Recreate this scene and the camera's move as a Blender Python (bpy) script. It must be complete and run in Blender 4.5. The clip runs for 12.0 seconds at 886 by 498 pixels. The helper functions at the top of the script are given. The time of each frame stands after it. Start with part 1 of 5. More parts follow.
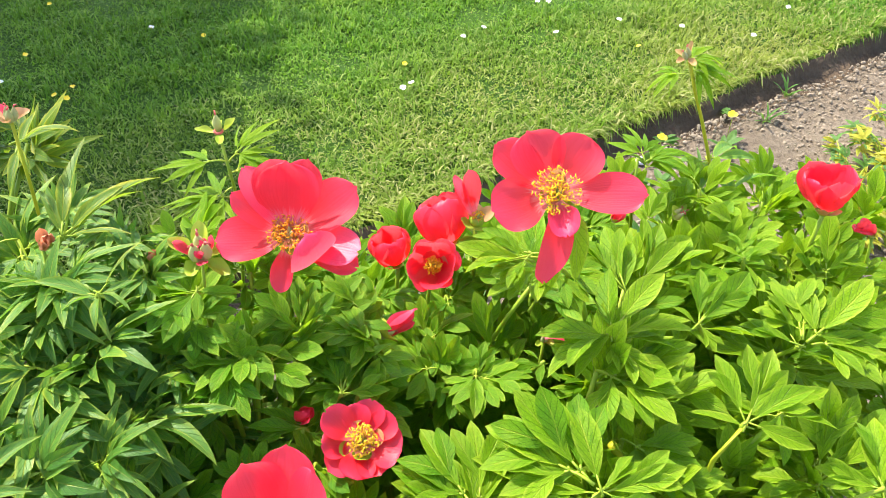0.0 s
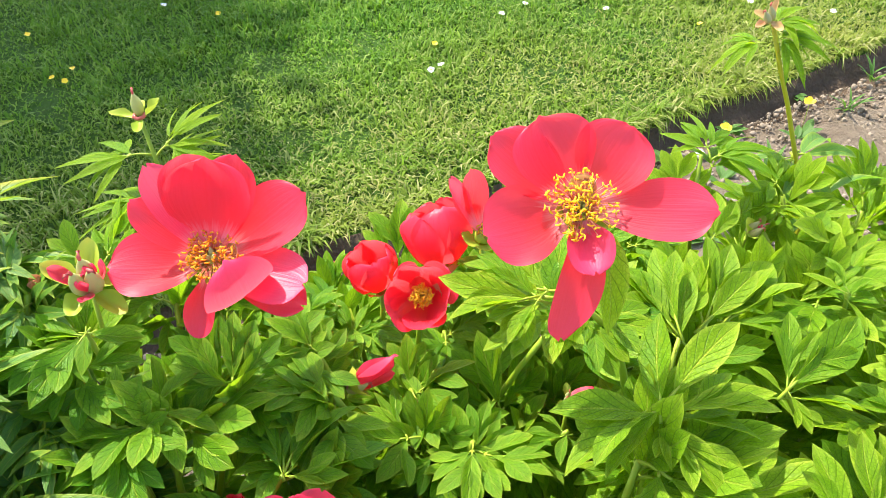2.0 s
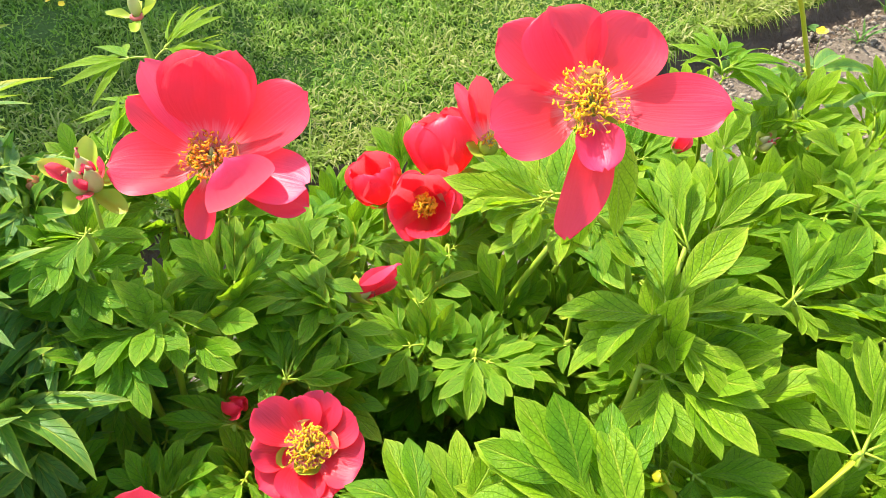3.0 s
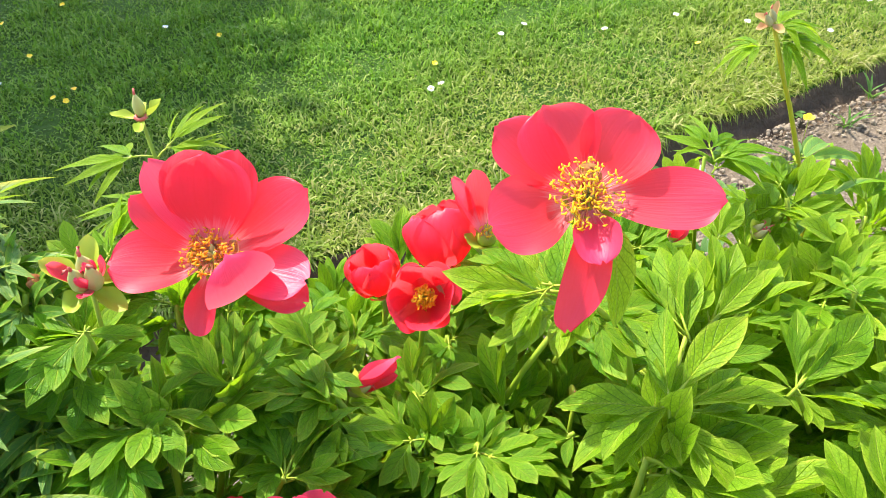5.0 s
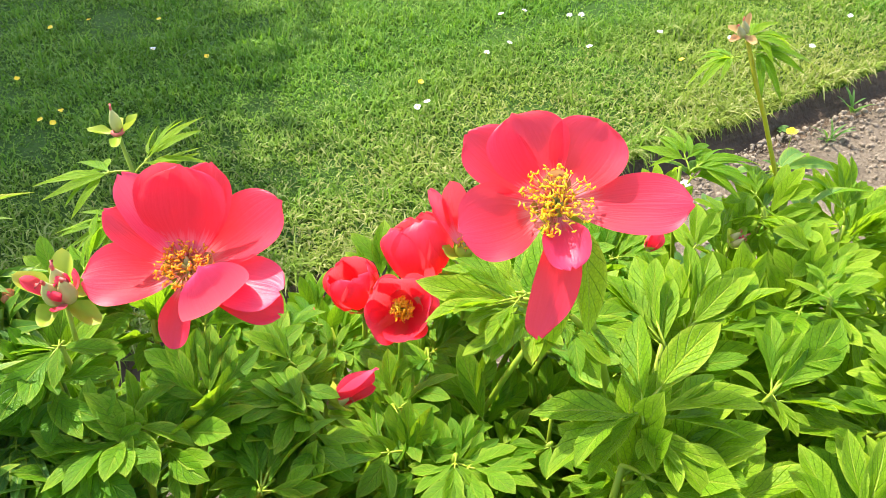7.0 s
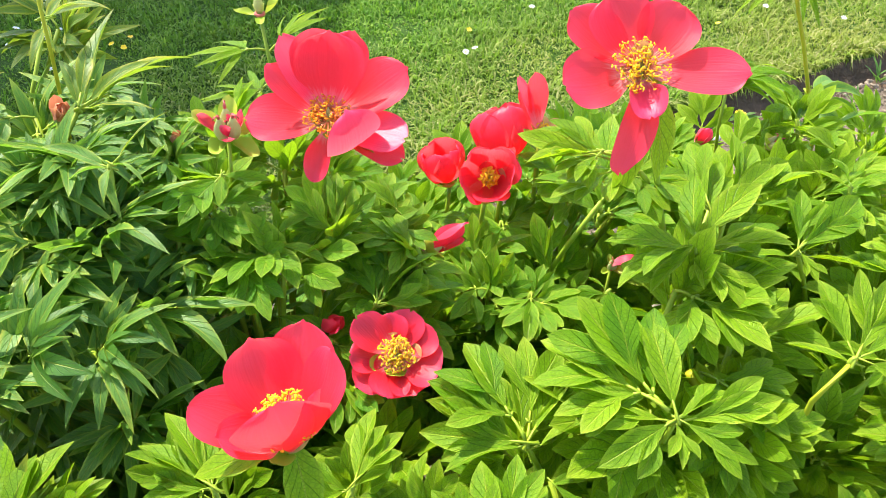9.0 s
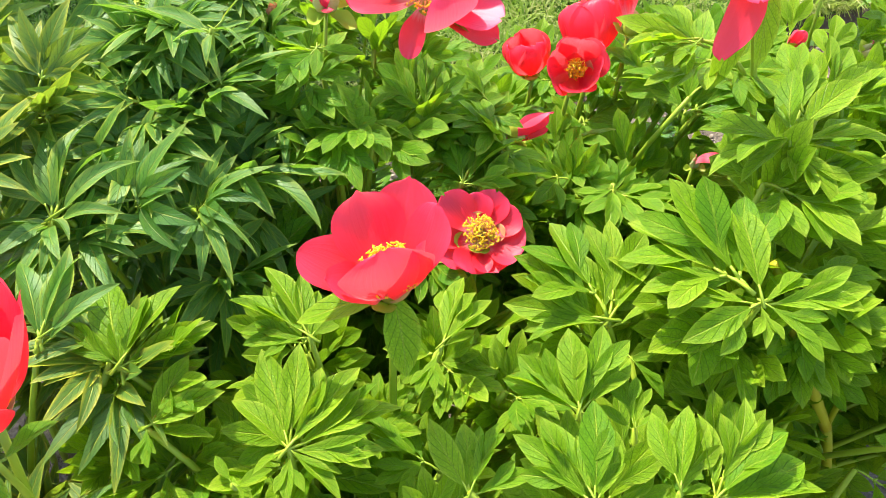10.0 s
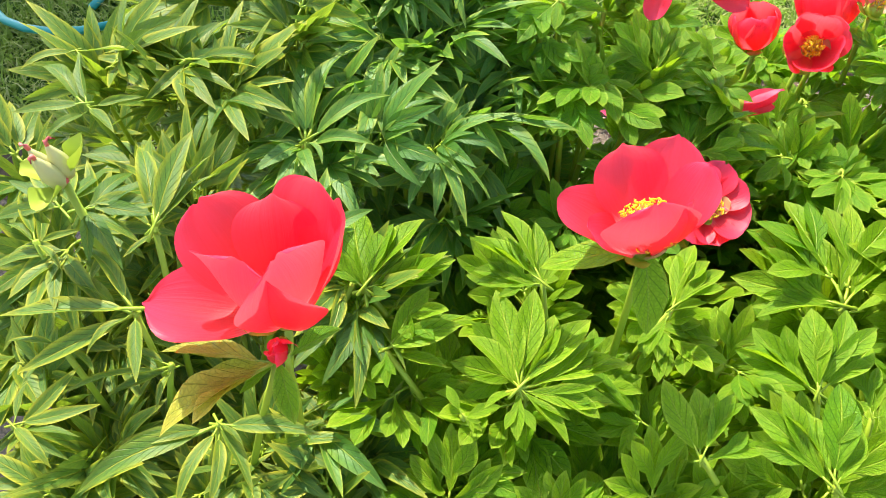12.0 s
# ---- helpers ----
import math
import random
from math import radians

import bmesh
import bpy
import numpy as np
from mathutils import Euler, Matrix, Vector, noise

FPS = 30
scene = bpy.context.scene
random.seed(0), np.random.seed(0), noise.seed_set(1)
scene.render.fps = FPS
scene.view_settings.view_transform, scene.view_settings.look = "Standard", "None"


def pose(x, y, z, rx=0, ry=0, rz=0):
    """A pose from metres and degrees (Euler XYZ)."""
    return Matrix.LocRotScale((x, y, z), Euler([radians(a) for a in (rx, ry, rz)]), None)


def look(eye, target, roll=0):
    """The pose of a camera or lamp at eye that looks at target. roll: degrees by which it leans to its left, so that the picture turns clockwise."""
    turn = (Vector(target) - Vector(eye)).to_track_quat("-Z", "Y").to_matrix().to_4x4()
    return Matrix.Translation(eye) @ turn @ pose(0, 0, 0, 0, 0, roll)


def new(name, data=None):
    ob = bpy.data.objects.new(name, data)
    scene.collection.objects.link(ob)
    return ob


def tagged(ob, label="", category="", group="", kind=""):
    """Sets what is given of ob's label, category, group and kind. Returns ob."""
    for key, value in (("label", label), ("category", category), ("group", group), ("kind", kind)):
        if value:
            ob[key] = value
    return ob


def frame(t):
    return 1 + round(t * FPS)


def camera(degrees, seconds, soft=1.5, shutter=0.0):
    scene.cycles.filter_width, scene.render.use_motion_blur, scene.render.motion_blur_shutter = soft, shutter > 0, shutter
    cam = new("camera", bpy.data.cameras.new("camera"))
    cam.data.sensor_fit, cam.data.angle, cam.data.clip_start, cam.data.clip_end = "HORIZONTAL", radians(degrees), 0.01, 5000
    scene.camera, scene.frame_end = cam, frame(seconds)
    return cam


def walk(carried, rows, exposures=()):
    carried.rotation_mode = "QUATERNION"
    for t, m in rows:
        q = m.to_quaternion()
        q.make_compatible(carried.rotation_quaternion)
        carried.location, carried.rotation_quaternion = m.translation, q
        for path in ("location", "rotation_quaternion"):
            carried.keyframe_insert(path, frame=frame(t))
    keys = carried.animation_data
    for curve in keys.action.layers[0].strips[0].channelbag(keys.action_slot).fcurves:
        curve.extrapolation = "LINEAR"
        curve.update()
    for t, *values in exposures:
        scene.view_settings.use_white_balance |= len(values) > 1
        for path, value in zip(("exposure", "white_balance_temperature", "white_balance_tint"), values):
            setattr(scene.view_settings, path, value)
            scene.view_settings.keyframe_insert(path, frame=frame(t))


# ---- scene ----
cam = camera(57, 12.0, 0.5)
PATH = [
    (0.0, look((-0.0630, -0.2496, 1.2986), (-0.0153, 0.2884, 0.8533), 0.76)),
    (0.5, look((-0.0220, -0.1255, 1.2177), (0.0079, 0.4080, 0.7654), -0.04)),
    (1.0, look((0.0006, -0.0278, 1.1673), (0.0096, 0.5065, 0.7151), -0.79)),
    (1.5, look((0.0072, -0.0180, 1.1611), (0.0138, 0.5210, 0.7145), -1.20)),
    (2.0, look((0.0160, -0.0177, 1.1516), (0.0197, 0.5165, 0.6993), -1.42)),
    (2.5, look((0.0123, -0.0244, 1.1372), (0.0152, 0.4962, 0.6692), -1.22)),
    (3.0, look((0.0130, -0.0324, 1.1203), (0.0140, 0.4689, 0.6317), -1.03)),
    (3.2, look((0.0097, -0.0413, 1.1084), (0.0095, 0.4518, 0.6115), -0.84)),
    (4.8, look((0.0079, -0.0276, 1.1245), (0.0091, 0.5128, 0.6796), -1.93)),
    (5.0, look((0.0117, -0.0290, 1.1267), (0.0166, 0.5201, 0.6926), -1.57)),
    (5.5, look((0.0167, -0.0360, 1.1276), (0.0258, 0.5164, 0.6978), -1.58)),
    (6.0, look((0.0281, -0.0233, 1.1164), (0.0371, 0.5308, 0.6888), -1.69)),
    (6.5, look((0.0254, -0.0275, 1.1166), (0.0368, 0.5292, 0.6924), -1.57)),
    (6.7, look((0.0277, -0.0322, 1.1191), (0.0377, 0.5259, 0.6967), -1.94)),
    (8.3, look((0.0009, -0.0998, 1.1240), (0.0173, 0.4613, 0.7059), -0.01)),
    (8.5, look((-0.0115, -0.1484, 1.1290), (-0.0036, 0.4100, 0.7069), 0.00)),
    (9.0, look((-0.0589, -0.2311, 1.1231), (-0.0568, 0.3156, 0.6859), 1.03)),
    (9.5, look((-0.0919, -0.2728, 1.1092), (-0.1008, 0.2529, 0.6472), 2.48)),
    (10.0, look((-0.1055, -0.2779, 1.0930), (-0.1333, 0.2281, 0.6101), 2.09)),
    (10.5, look((-0.1100, -0.2688, 1.0896), (-0.1421, 0.2301, 0.5997), 1.22)),
    (11.0, look((-0.1175, -0.2647, 1.0877), (-0.1572, 0.2288, 0.5928), 1.23)),
    (11.5, look((-0.1639, -0.2891, 1.0895), (-0.2292, 0.1968, 0.5899), 2.31)),
    (12.0, look((-0.2175, -0.3153, 1.0805), (-0.3286, 0.1603, 0.5791), 1.83)),
]
walk(cam, PATH)

# ---- world, sun, exposure ----
TO_SUN = Vector((-0.50, 0.55, 1.12)).normalized()
world = bpy.data.worlds.new("sky")
scene.world = world
world.use_nodes = True
sky = world.node_tree.nodes.new("ShaderNodeTexSky")
sky.sky_type = "NISHITA"
sky.sun_disc = False
sky.air_density, sky.dust_density, sky.ozone_density = 1.0, 2.0, 0.5
sky.sun_elevation = math.asin(TO_SUN.z)
sky.sun_rotation = math.atan2(TO_SUN.x, TO_SUN.y)
world.node_tree.nodes["Background"].inputs["Strength"].default_value = 0.20
world.node_tree.links.new(sky.outputs[0], world.node_tree.nodes["Background"].inputs["Color"])
sun_data = bpy.data.lights.new("sun", "SUN")
sun_data.energy, sun_data.angle, sun_data.color = 4.2, radians(0.55), (1.0, 0.94, 0.82)
sun = new("sun", sun_data)
sun.matrix_world = look(TO_SUN * 30, (0, 0, 0))
scene.view_settings.exposure = 1.35


# ---- levels and the line of the lawn edge ----
SOIL_LEVEL = -0.045
EDGE_A, EDGE_ALONG = Vector((-0.20, 1.385, 0)), Vector((0.878, 0.478, 0)).normalized()
EDGE_OUT = Vector((-EDGE_ALONG.y, EDGE_ALONG.x, 0))



# ---- materials ----
class Nodes:
    """A short hand for building one node material."""

    def __init__(self, name):
        self.mat = bpy.data.materials.new(name)
        self.mat.use_nodes = True
        self.tree = self.mat.node_tree
        self.tree.nodes.clear()

    def add(self, kind, **values):
        node = self.tree.nodes.new("ShaderNode" + kind)
        for key, value in values.items():
            setattr(node, key, value)
        return node

    def put(self, socket, value):
        if isinstance(value, bpy.types.NodeSocket):
            self.tree.links.new(value, socket)
        else:
            socket.default_value = value

    def math(self, op, a, b=0.0, clamp=False):
        node = self.add("Math", operation=op, use_clamp=clamp)
        self.put(node.inputs[0], a)
        self.put(node.inputs[1], b)
        return node.outputs[0]

    def mix(self, factor, a, b, blend="MIX"):
        node = self.add("Mix", data_type="RGBA", blend_type=blend)
        self.put(node.inputs[0], factor)
        self.put(node.inputs[6], a if not isinstance(a, tuple) else (*a, 1))
        self.put(node.inputs[7], b if not isinstance(b, tuple) else (*b, 1))
        return node.outputs[2]

    def noise(self, scale, detail=3.0, coords="Object", rough=0.5):
        where = self.add("TexCoord").outputs[coords]
        node = self.add("TexNoise")
        self.put(node.inputs["Vector"], where)
        self.put(node.inputs["Scale"], scale)
        self.put(node.inputs["Detail"], detail)
        self.put(node.inputs["Roughness"], rough)
        return node.outputs["Fac"]

    def ramp(self, value, low, high):
        node = self.add("MapRange")
        self.put(node.inputs["Value"], value)
        self.put(node.inputs["From Min"], low)
        self.put(node.inputs["From Max"], high)
        return node.outputs[0]

    def uv(self):
        node = self.add("SeparateXYZ")
        self.put(node.inputs[0], self.add("TexCoord").outputs["UV"])
        return node.outputs[0], node.outputs[1]

    def bump(self, height, strength, distance):
        node = self.add("Bump")
        self.put(node.inputs["Height"], height)
        self.put(node.inputs["Strength"], strength)
        self.put(node.inputs["Distance"], distance)
        return node.outputs[0]

    def finish(self, colour, rough=0.6, spec=0.5, normal=None, glow=None, share=0.0):
        """A coated surface; glow and share: the colour and the part of light that passes through a thin sheet."""
        main = self.add("BsdfPrincipled")
        self.put(main.inputs["Base Color"], colour if not isinstance(colour, tuple) else (*colour, 1))
        self.put(main.inputs["Roughness"], rough)
        self.put(main.inputs["Specular IOR Level"], spec)
        if normal is not None:
            self.put(main.inputs["Normal"], normal)
        out = main.outputs[0]
        if share:
            thin = self.add("BsdfTranslucent")
            self.put(thin.inputs["Color"], glow if not isinstance(glow, tuple) else (*glow, 1))
            if normal is not None:
                self.put(thin.inputs["Normal"], normal)
            both = self.add("MixShader")
            self.put(both.inputs[0], share)
            self.put(both.inputs[1], out)
            self.put(both.inputs[2], thin.outputs[0])
            out = both.outputs[0]
        self.tree.links.new(out, self.add("OutputMaterial").inputs[0])
        return self.mat


def leaf_material(name, dark, light, edge, through_light, rough, spec, veins, rim_from=0.72, rim_share=0.75, mesh=0.5):
    n = Nodes(name)
    u, v = n.uv()
    side = n.math("ABSOLUTE", n.math("MULTIPLY", n.math("SUBTRACT", u, 0.5), 2.0))
    run = n.math("FRACT", n.math("SUBTRACT", n.math("MULTIPLY", v, veins), n.math("MULTIPLY", n.math("POWER", side, 0.8), 2.1)))
    lateral = n.ramp(n.math("ABSOLUTE", n.math("SUBTRACT", run, 0.5)), 0.0, 0.075)
    midrib = n.ramp(side, 0.02, 0.08)
    vein = n.math("MINIMUM", lateral, midrib)
    chance = n.add("ObjectInfo").outputs["Random"]
    island = n.add("NewGeometry").outputs["Random Per Island"]
    tone = n.math("ADD", n.math("MULTIPLY", chance, 0.55), n.math("MULTIPLY", island, 0.45))
    body = n.mix(tone, dark, light)
    blotch = n.ramp(n.noise(9.0, 4.0), 0.35, 0.75)
    body = n.mix(n.math("MULTIPLY", blotch, 0.35), body, light)
    body = n.mix(n.math("MULTIPLY", n.math("SUBTRACT", 1.0, lateral), 0.65), body, n.mix(1.0, body, (0.30, 0.40, 0.35), "MULTIPLY"))
    body = n.mix(n.math("MULTIPLY", n.math("SUBTRACT", 1.0, midrib), 0.7), body, edge)
    rim = n.math("MULTIPLY", n.math("MAXIMUM", n.ramp(side, rim_from, 1.0), n.ramp(v, 0.80, 1.0)), n.ramp(tone, 0.15, 0.7))
    body = n.mix(n.math("MULTIPLY", rim, rim_share), body, edge)
    cells = n.add("TexVoronoi", feature="DISTANCE_TO_EDGE")
    stretch = n.add("Mapping")
    n.put(stretch.inputs[0], n.add("TexCoord").outputs["UV"])
    stretch.inputs["Scale"].default_value = (9.0, 22.0, 1.0)
    n.put(cells.inputs["Vector"], stretch.outputs[0])
    cells.inputs["Scale"].default_value = 1.0
    net = n.ramp(cells.outputs["Distance"], 0.0, 0.22)
    body = n.mix(n.math("MULTIPLY", n.math("SUBTRACT", 1.0, net), mesh), body, n.mix(1.0, body, (0.34, 0.45, 0.34), "MULTIPLY"))
    body = n.mix(n.math("MULTIPLY", n.ramp(n.noise(4.0, 5.0), 0.55, 0.85), 0.25), body, edge)
    fine = n.noise(90.0, 3.0)
    quilt = n.math("ADD", n.math("ADD", vein, n.math("MULTIPLY", net, 0.3 * mesh)), n.math("MULTIPLY", fine, 0.15))
    relief = n.bump(quilt, 0.48, 0.0035)
    glow = n.mix(n.math("ADD", n.math("MULTIPLY", n.math("SUBTRACT", 1.0, vein), 0.65), n.math("MULTIPLY", n.math("SUBTRACT", 1.0, net), 0.22)), through_light, dark)
    glow = n.mix(n.math("MULTIPLY", chance, 0.3), glow, light)
    return n.finish(body, rough, spec, relief, glow, 0.42)


LEAF_BROAD = leaf_material("peony_leaf_bright", (0.072, 0.208, 0.008), (0.256, 0.408, 0.011), (0.47, 0.56, 0.05), (0.46, 0.69, 0.012), 0.42, 0.16, 6.0)
LEAF_DEEP = leaf_material("peony_leaf_deep_green", (0.058, 0.196, 0.010), (0.205, 0.385, 0.014), (0.44, 0.54, 0.05), (0.41, 0.65, 0.014), 0.40, 0.18, 6.0)
LEAF_NARROW = leaf_material("peony_leaf_bluish", (0.060, 0.172, 0.028), (0.155, 0.320, 0.046), (0.48, 0.53, 0.05), (0.27, 0.50, 0.024), 0.42, 0.36, 8.0, 0.62, 0.85, 0.2)
LEAF_LANCE = leaf_material("peony_leaf_yellow_edged", (0.056, 0.140, 0.022), (0.140, 0.258, 0.036), (0.60, 0.54, 0.035), (0.36, 0.50, 0.02), 0.42, 0.32, 8.0, 0.52, 0.95, 0.2)
LEAF_YELLOW = leaf_material("variegated_leaf", (0.24, 0.28, 0.02), (0.62, 0.55, 0.05), (0.75, 0.62, 0.10), (0.70, 0.65, 0.05), 0.5, 0.4, 6.0)
LEAF_WEED = leaf_material("weed_leaf", (0.07, 0.17, 0.03), (0.14, 0.29, 0.05), (0.2, 0.35, 0.08), (0.25, 0.50, 0.04), 0.5, 0.4, 5.0)


def petal_material(name, body_in, margin, pale, reach, share, glow):
    n = Nodes(name)
    u, v = n.uv()
    side = n.math("ABSOLUTE", n.math("MULTIPLY", n.math("SUBTRACT", u, 0.5), 2.0))
    chance = n.add("ObjectInfo").outputs["Random"]
    streak = n.add("TexNoise")
    stretch = n.add("Mapping")
    n.put(stretch.inputs[0], n.add("TexCoord").outputs["UV"])
    stretch.inputs["Scale"].default_value = (26.0, 1.6, 1.0)
    n.put(streak.inputs["Vector"], stretch.outputs[0])
    streak.inputs["Scale"].default_value = 1.0
    streak.inputs["Detail"].default_value = 4.0
    line = n.ramp(streak.outputs["Fac"], 0.3, 0.75)
    colour = n.mix(n.math("MULTIPLY", n.ramp(n.math("ADD", v, n.math("MULTIPLY", line, 0.25)), 0.55, 1.2), 0.55), body_in, margin)
    colour = n.mix(n.math("MULTIPLY", chance, 0.2), colour, margin)
    base = n.math("SUBTRACT", 1.0, n.ramp(n.math("ADD", v, n.math("MULTIPLY", line, 0.16)), 0.05, reach))
    colour = n.mix(n.math("MULTIPLY", base, 0.85), colour, pale)
    colour = n.mix(n.math("MULTIPLY", n.ramp(n.noise(22.0, 3.0), 0.35, 0.8), 0.25), colour, margin)
    colour = n.mix(n.math("MULTIPLY", n.math("SUBTRACT", 1.0, line), 0.08), colour, (0.62, 0.010, 0.018))
    relief = n.bump(n.math("ADD", streak.outputs["Fac"], n.math("MULTIPLY", n.noise(34.0, 4.0), 1.7)), 0.16, 0.004)
    return n.finish(colour, 0.40, 0.38, relief, n.mix(n.math("MULTIPLY", base, 0.6), glow, pale), share)


PETAL = petal_material("peony_petal", (0.95, 0.026, 0.038), (0.95, 0.065, 0.180), (0.95, 0.62, 0.68), 0.38, 0.50, (1.0, 0.080, 0.100))
PETAL_DEEP = petal_material("peony_petal_deep", (0.94, 0.030, 0.044), (0.95, 0.080, 0.200), (0.93, 0.20, 0.22), 0.12, 0.50, (1.0, 0.080, 0.095))
PETAL_PINK = petal_material("peony_petal_fading", (0.92, 0.042, 0.100), (0.93, 0.085, 0.22), (0.95, 0.60, 0.64), 0.38, 0.42, (1.0, 0.12, 0.17))


def plain_material(name, one, two, scale=40.0, rough=0.6, spec=0.4, share=0.0, relief=0.25, distance=0.003):
    n = Nodes(name)
    wide = n.ramp(n.noise(scale * 0.25, 3.0), 0.3, 0.7)
    fine = n.noise(scale, 4.0)
    chance = n.add("ObjectInfo").outputs["Random"]
    colour = n.mix(n.math("MULTIPLY", n.math("ADD", wide, chance), 0.5), one, two)
    colour = n.mix(n.math("MULTIPLY", n.ramp(fine, 0.4, 0.8), 0.35), colour, one)
    return n.finish(colour, rough, spec, n.bump(fine, relief, distance), colour, share)


STEM = plain_material("peony_stem", (0.20, 0.32, 0.016), (0.34, 0.40, 0.022), 30.0, 0.5, 0.4)
STEM_RUSSET = plain_material("peony_stem_russet", (0.28, 0.36, 0.010), (0.46, 0.38, 0.020), 30.0, 0.5, 0.25)
SEPAL = plain_material("sepal", (0.30, 0.44, 0.03), (0.56, 0.56, 0.08), 60.0, 0.5, 0.4, 0.3)
SEPAL_RUSSET = plain_material("sepal_russet", (0.50, 0.36, 0.12), (0.72, 0.28, 0.22), 60.0, 0.5, 0.4, 0.3)
CARPEL = plain_material("carpel_pale", (0.44, 0.52, 0.16), (0.64, 0.58, 0.26), 90.0, 0.6, 0.3, 0.25)
CARPEL_TIP = plain_material("carpel_tip", (0.55, 0.06, 0.06), (0.62, 0.16, 0.12), 120.0, 0.5, 0.4)
ANTHER = plain_material("anther", (0.98, 0.72, 0.03), (0.98, 0.84, 0.10), 200.0, 0.6, 0.3, 0.62)
ANTHER_ORANGE = plain_material("anther_orange", (0.98, 0.48, 0.03), (0.99, 0.66, 0.08), 200.0, 0.6, 0.3, 0.62)
POD = plain_material("seed_pod", (0.30, 0.34, 0.12), (0.52, 0.40, 0.22), 90.0, 0.6, 0.3)
FILAMENT = plain_material("filament", (0.95, 0.42, 0.22), (0.96, 0.66, 0.42), 200.0, 0.5, 0.3, 0.62)
WITHERED = plain_material("withered_petal", (0.62, 0.20, 0.09), (0.80, 0.36, 0.20), 90.0, 0.7, 0.2, 0.25)
DAISY_WHITE = plain_material("daisy_white", (0.80, 0.80, 0.80), (0.86, 0.84, 0.84), 120.0, 0.6, 0.3, 0.2)
YELLOW_FLOWER = plain_material("yellow_flower", (0.92, 0.62, 0.01), (0.95, 0.74, 0.02), 150.0, 0.4, 0.5, 0.2)
PEBBLE = plain_material("pebble", (0.20, 0.155, 0.105), (0.31, 0.25, 0.18), 60.0, 0.85, 0.2, 0.0, 0.5)
PALE_STONE = plain_material("pale_stone", (0.60, 0.58, 0.55), (0.72, 0.70, 0.67), 60.0, 0.8, 0.2, 0.0, 0.4)
BARK = plain_material("bark", (0.10, 0.08, 0.06), (0.20, 0.16, 0.12), 8.0, 0.9, 0.1, 0.0, 0.8, 0.03)
TREE_LEAF = plain_material("tree_leaf", (0.05, 0.12, 0.02), (0.09, 0.18, 0.03), 3.0, 0.5, 0.4, 0.3)
HOSE = plain_material("teal_hose", (0.010, 0.21, 0.17), (0.02, 0.28, 0.23), 30.0, 0.35, 0.5)


def soil_material():
    n = Nodes("bed_soil")
    big = n.ramp(n.noise(3.0, 5.0), 0.3, 0.7)
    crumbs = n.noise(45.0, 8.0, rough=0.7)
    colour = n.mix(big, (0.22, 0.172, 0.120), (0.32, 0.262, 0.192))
    # Hollows of the crumb relief are painted darker, as shade between the crumbs.
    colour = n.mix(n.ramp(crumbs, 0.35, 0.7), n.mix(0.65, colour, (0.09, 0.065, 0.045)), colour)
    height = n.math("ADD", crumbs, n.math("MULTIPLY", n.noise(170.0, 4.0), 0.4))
    return n.finish(colour, 0.95, 0.1, n.bump(height, 1.0, 0.02))


def turf_material():
    n = Nodes("lawn_turf")
    patch = n.ramp(n.noise(2.2, 5.0), 0.3, 0.7)
    fine = n.noise(60.0, 6.0, rough=0.7)
    colour = n.mix(patch, (0.040, 0.105, 0.008), (0.065, 0.140, 0.014))
    colour = n.mix(n.ramp(fine, 0.45, 0.75), colour, (0.07, 0.115, 0.02))
    return n.finish(colour, 0.9, 0.15, n.bump(fine, 1.0, 0.03))


def grass_material():
    n = Nodes("grass_blade")
    chance = n.add("NewGeometry").outputs["Random Per Island"]
    inward = n.add("VectorMath", operation="DOT_PRODUCT")
    n.put(inward.inputs[0], n.add("TexCoord").outputs["Object"])
    inward.inputs[1].default_value = EDGE_OUT
    strip = n.ramp(n.math("SUBTRACT", inward.outputs["Value"], EDGE_A.dot(EDGE_OUT)), 0.95, 0.12)
    patch = n.math("MULTIPLY", n.ramp(n.noise(1.3, 5.0), 0.28, 0.60), n.math("ADD", n.math("MULTIPLY", strip, 0.85), 0.15))
    green = n.mix(chance, (0.036, 0.145, 0.007), (0.165, 0.335, 0.020))
    green = n.mix(n.math("MULTIPLY", patch, 0.70), green, (0.34, 0.335, 0.06))
    clump = n.ramp(n.noise(8.0, 4.0), 0.38, 0.66)
    green = n.mix(n.math("MULTIPLY", clump, 0.45), green, n.mix(1.0, green, (0.50, 0.62, 0.50), "MULTIPLY"))
    green = n.mix(n.math("MULTIPLY", n.ramp(n.noise(15.0, 3.0), 0.55, 0.75), 0.35), green, (0.30, 0.44, 0.05))
    straw = n.ramp(chance, 0.80, 0.86)
    colour = n.mix(n.math("MULTIPLY", n.math("MULTIPLY", straw, 0.8), n.math("ADD", n.math("MULTIPLY", strip, 0.8), 0.2)), green, (0.46, 0.42, 0.18))
    return n.finish(colour, 0.55, 0.15, None, n.mix(0.5, colour, (0.26, 0.50, 0.03)), 0.38)


DRY_GRASS = plain_material("dry_grass", (0.24, 0.24, 0.06), (0.18, 0.24, 0.045), 12.0, 0.7, 0.2, 0.25)
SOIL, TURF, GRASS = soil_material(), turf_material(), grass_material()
# Brown cut earth, its colour darkened further for the shade along the lawn edge.
CUT_SOIL_SHADED = plain_material("cut_earth_shaded", (0.060, 0.042, 0.027), (0.135, 0.095, 0.062), 40.0, 0.95, 0.1, 0.0, 1.0, 0.02)


# ---- mesh helpers ----
def mesh_of(name, bm, *materials):
    me = bpy.data.meshes.new(name)
    bm.to_mesh(me)
    bm.free()
    for m in materials:
        me.materials.append(m)
    for p in me.polygons:
        p.use_smooth = True
    return me


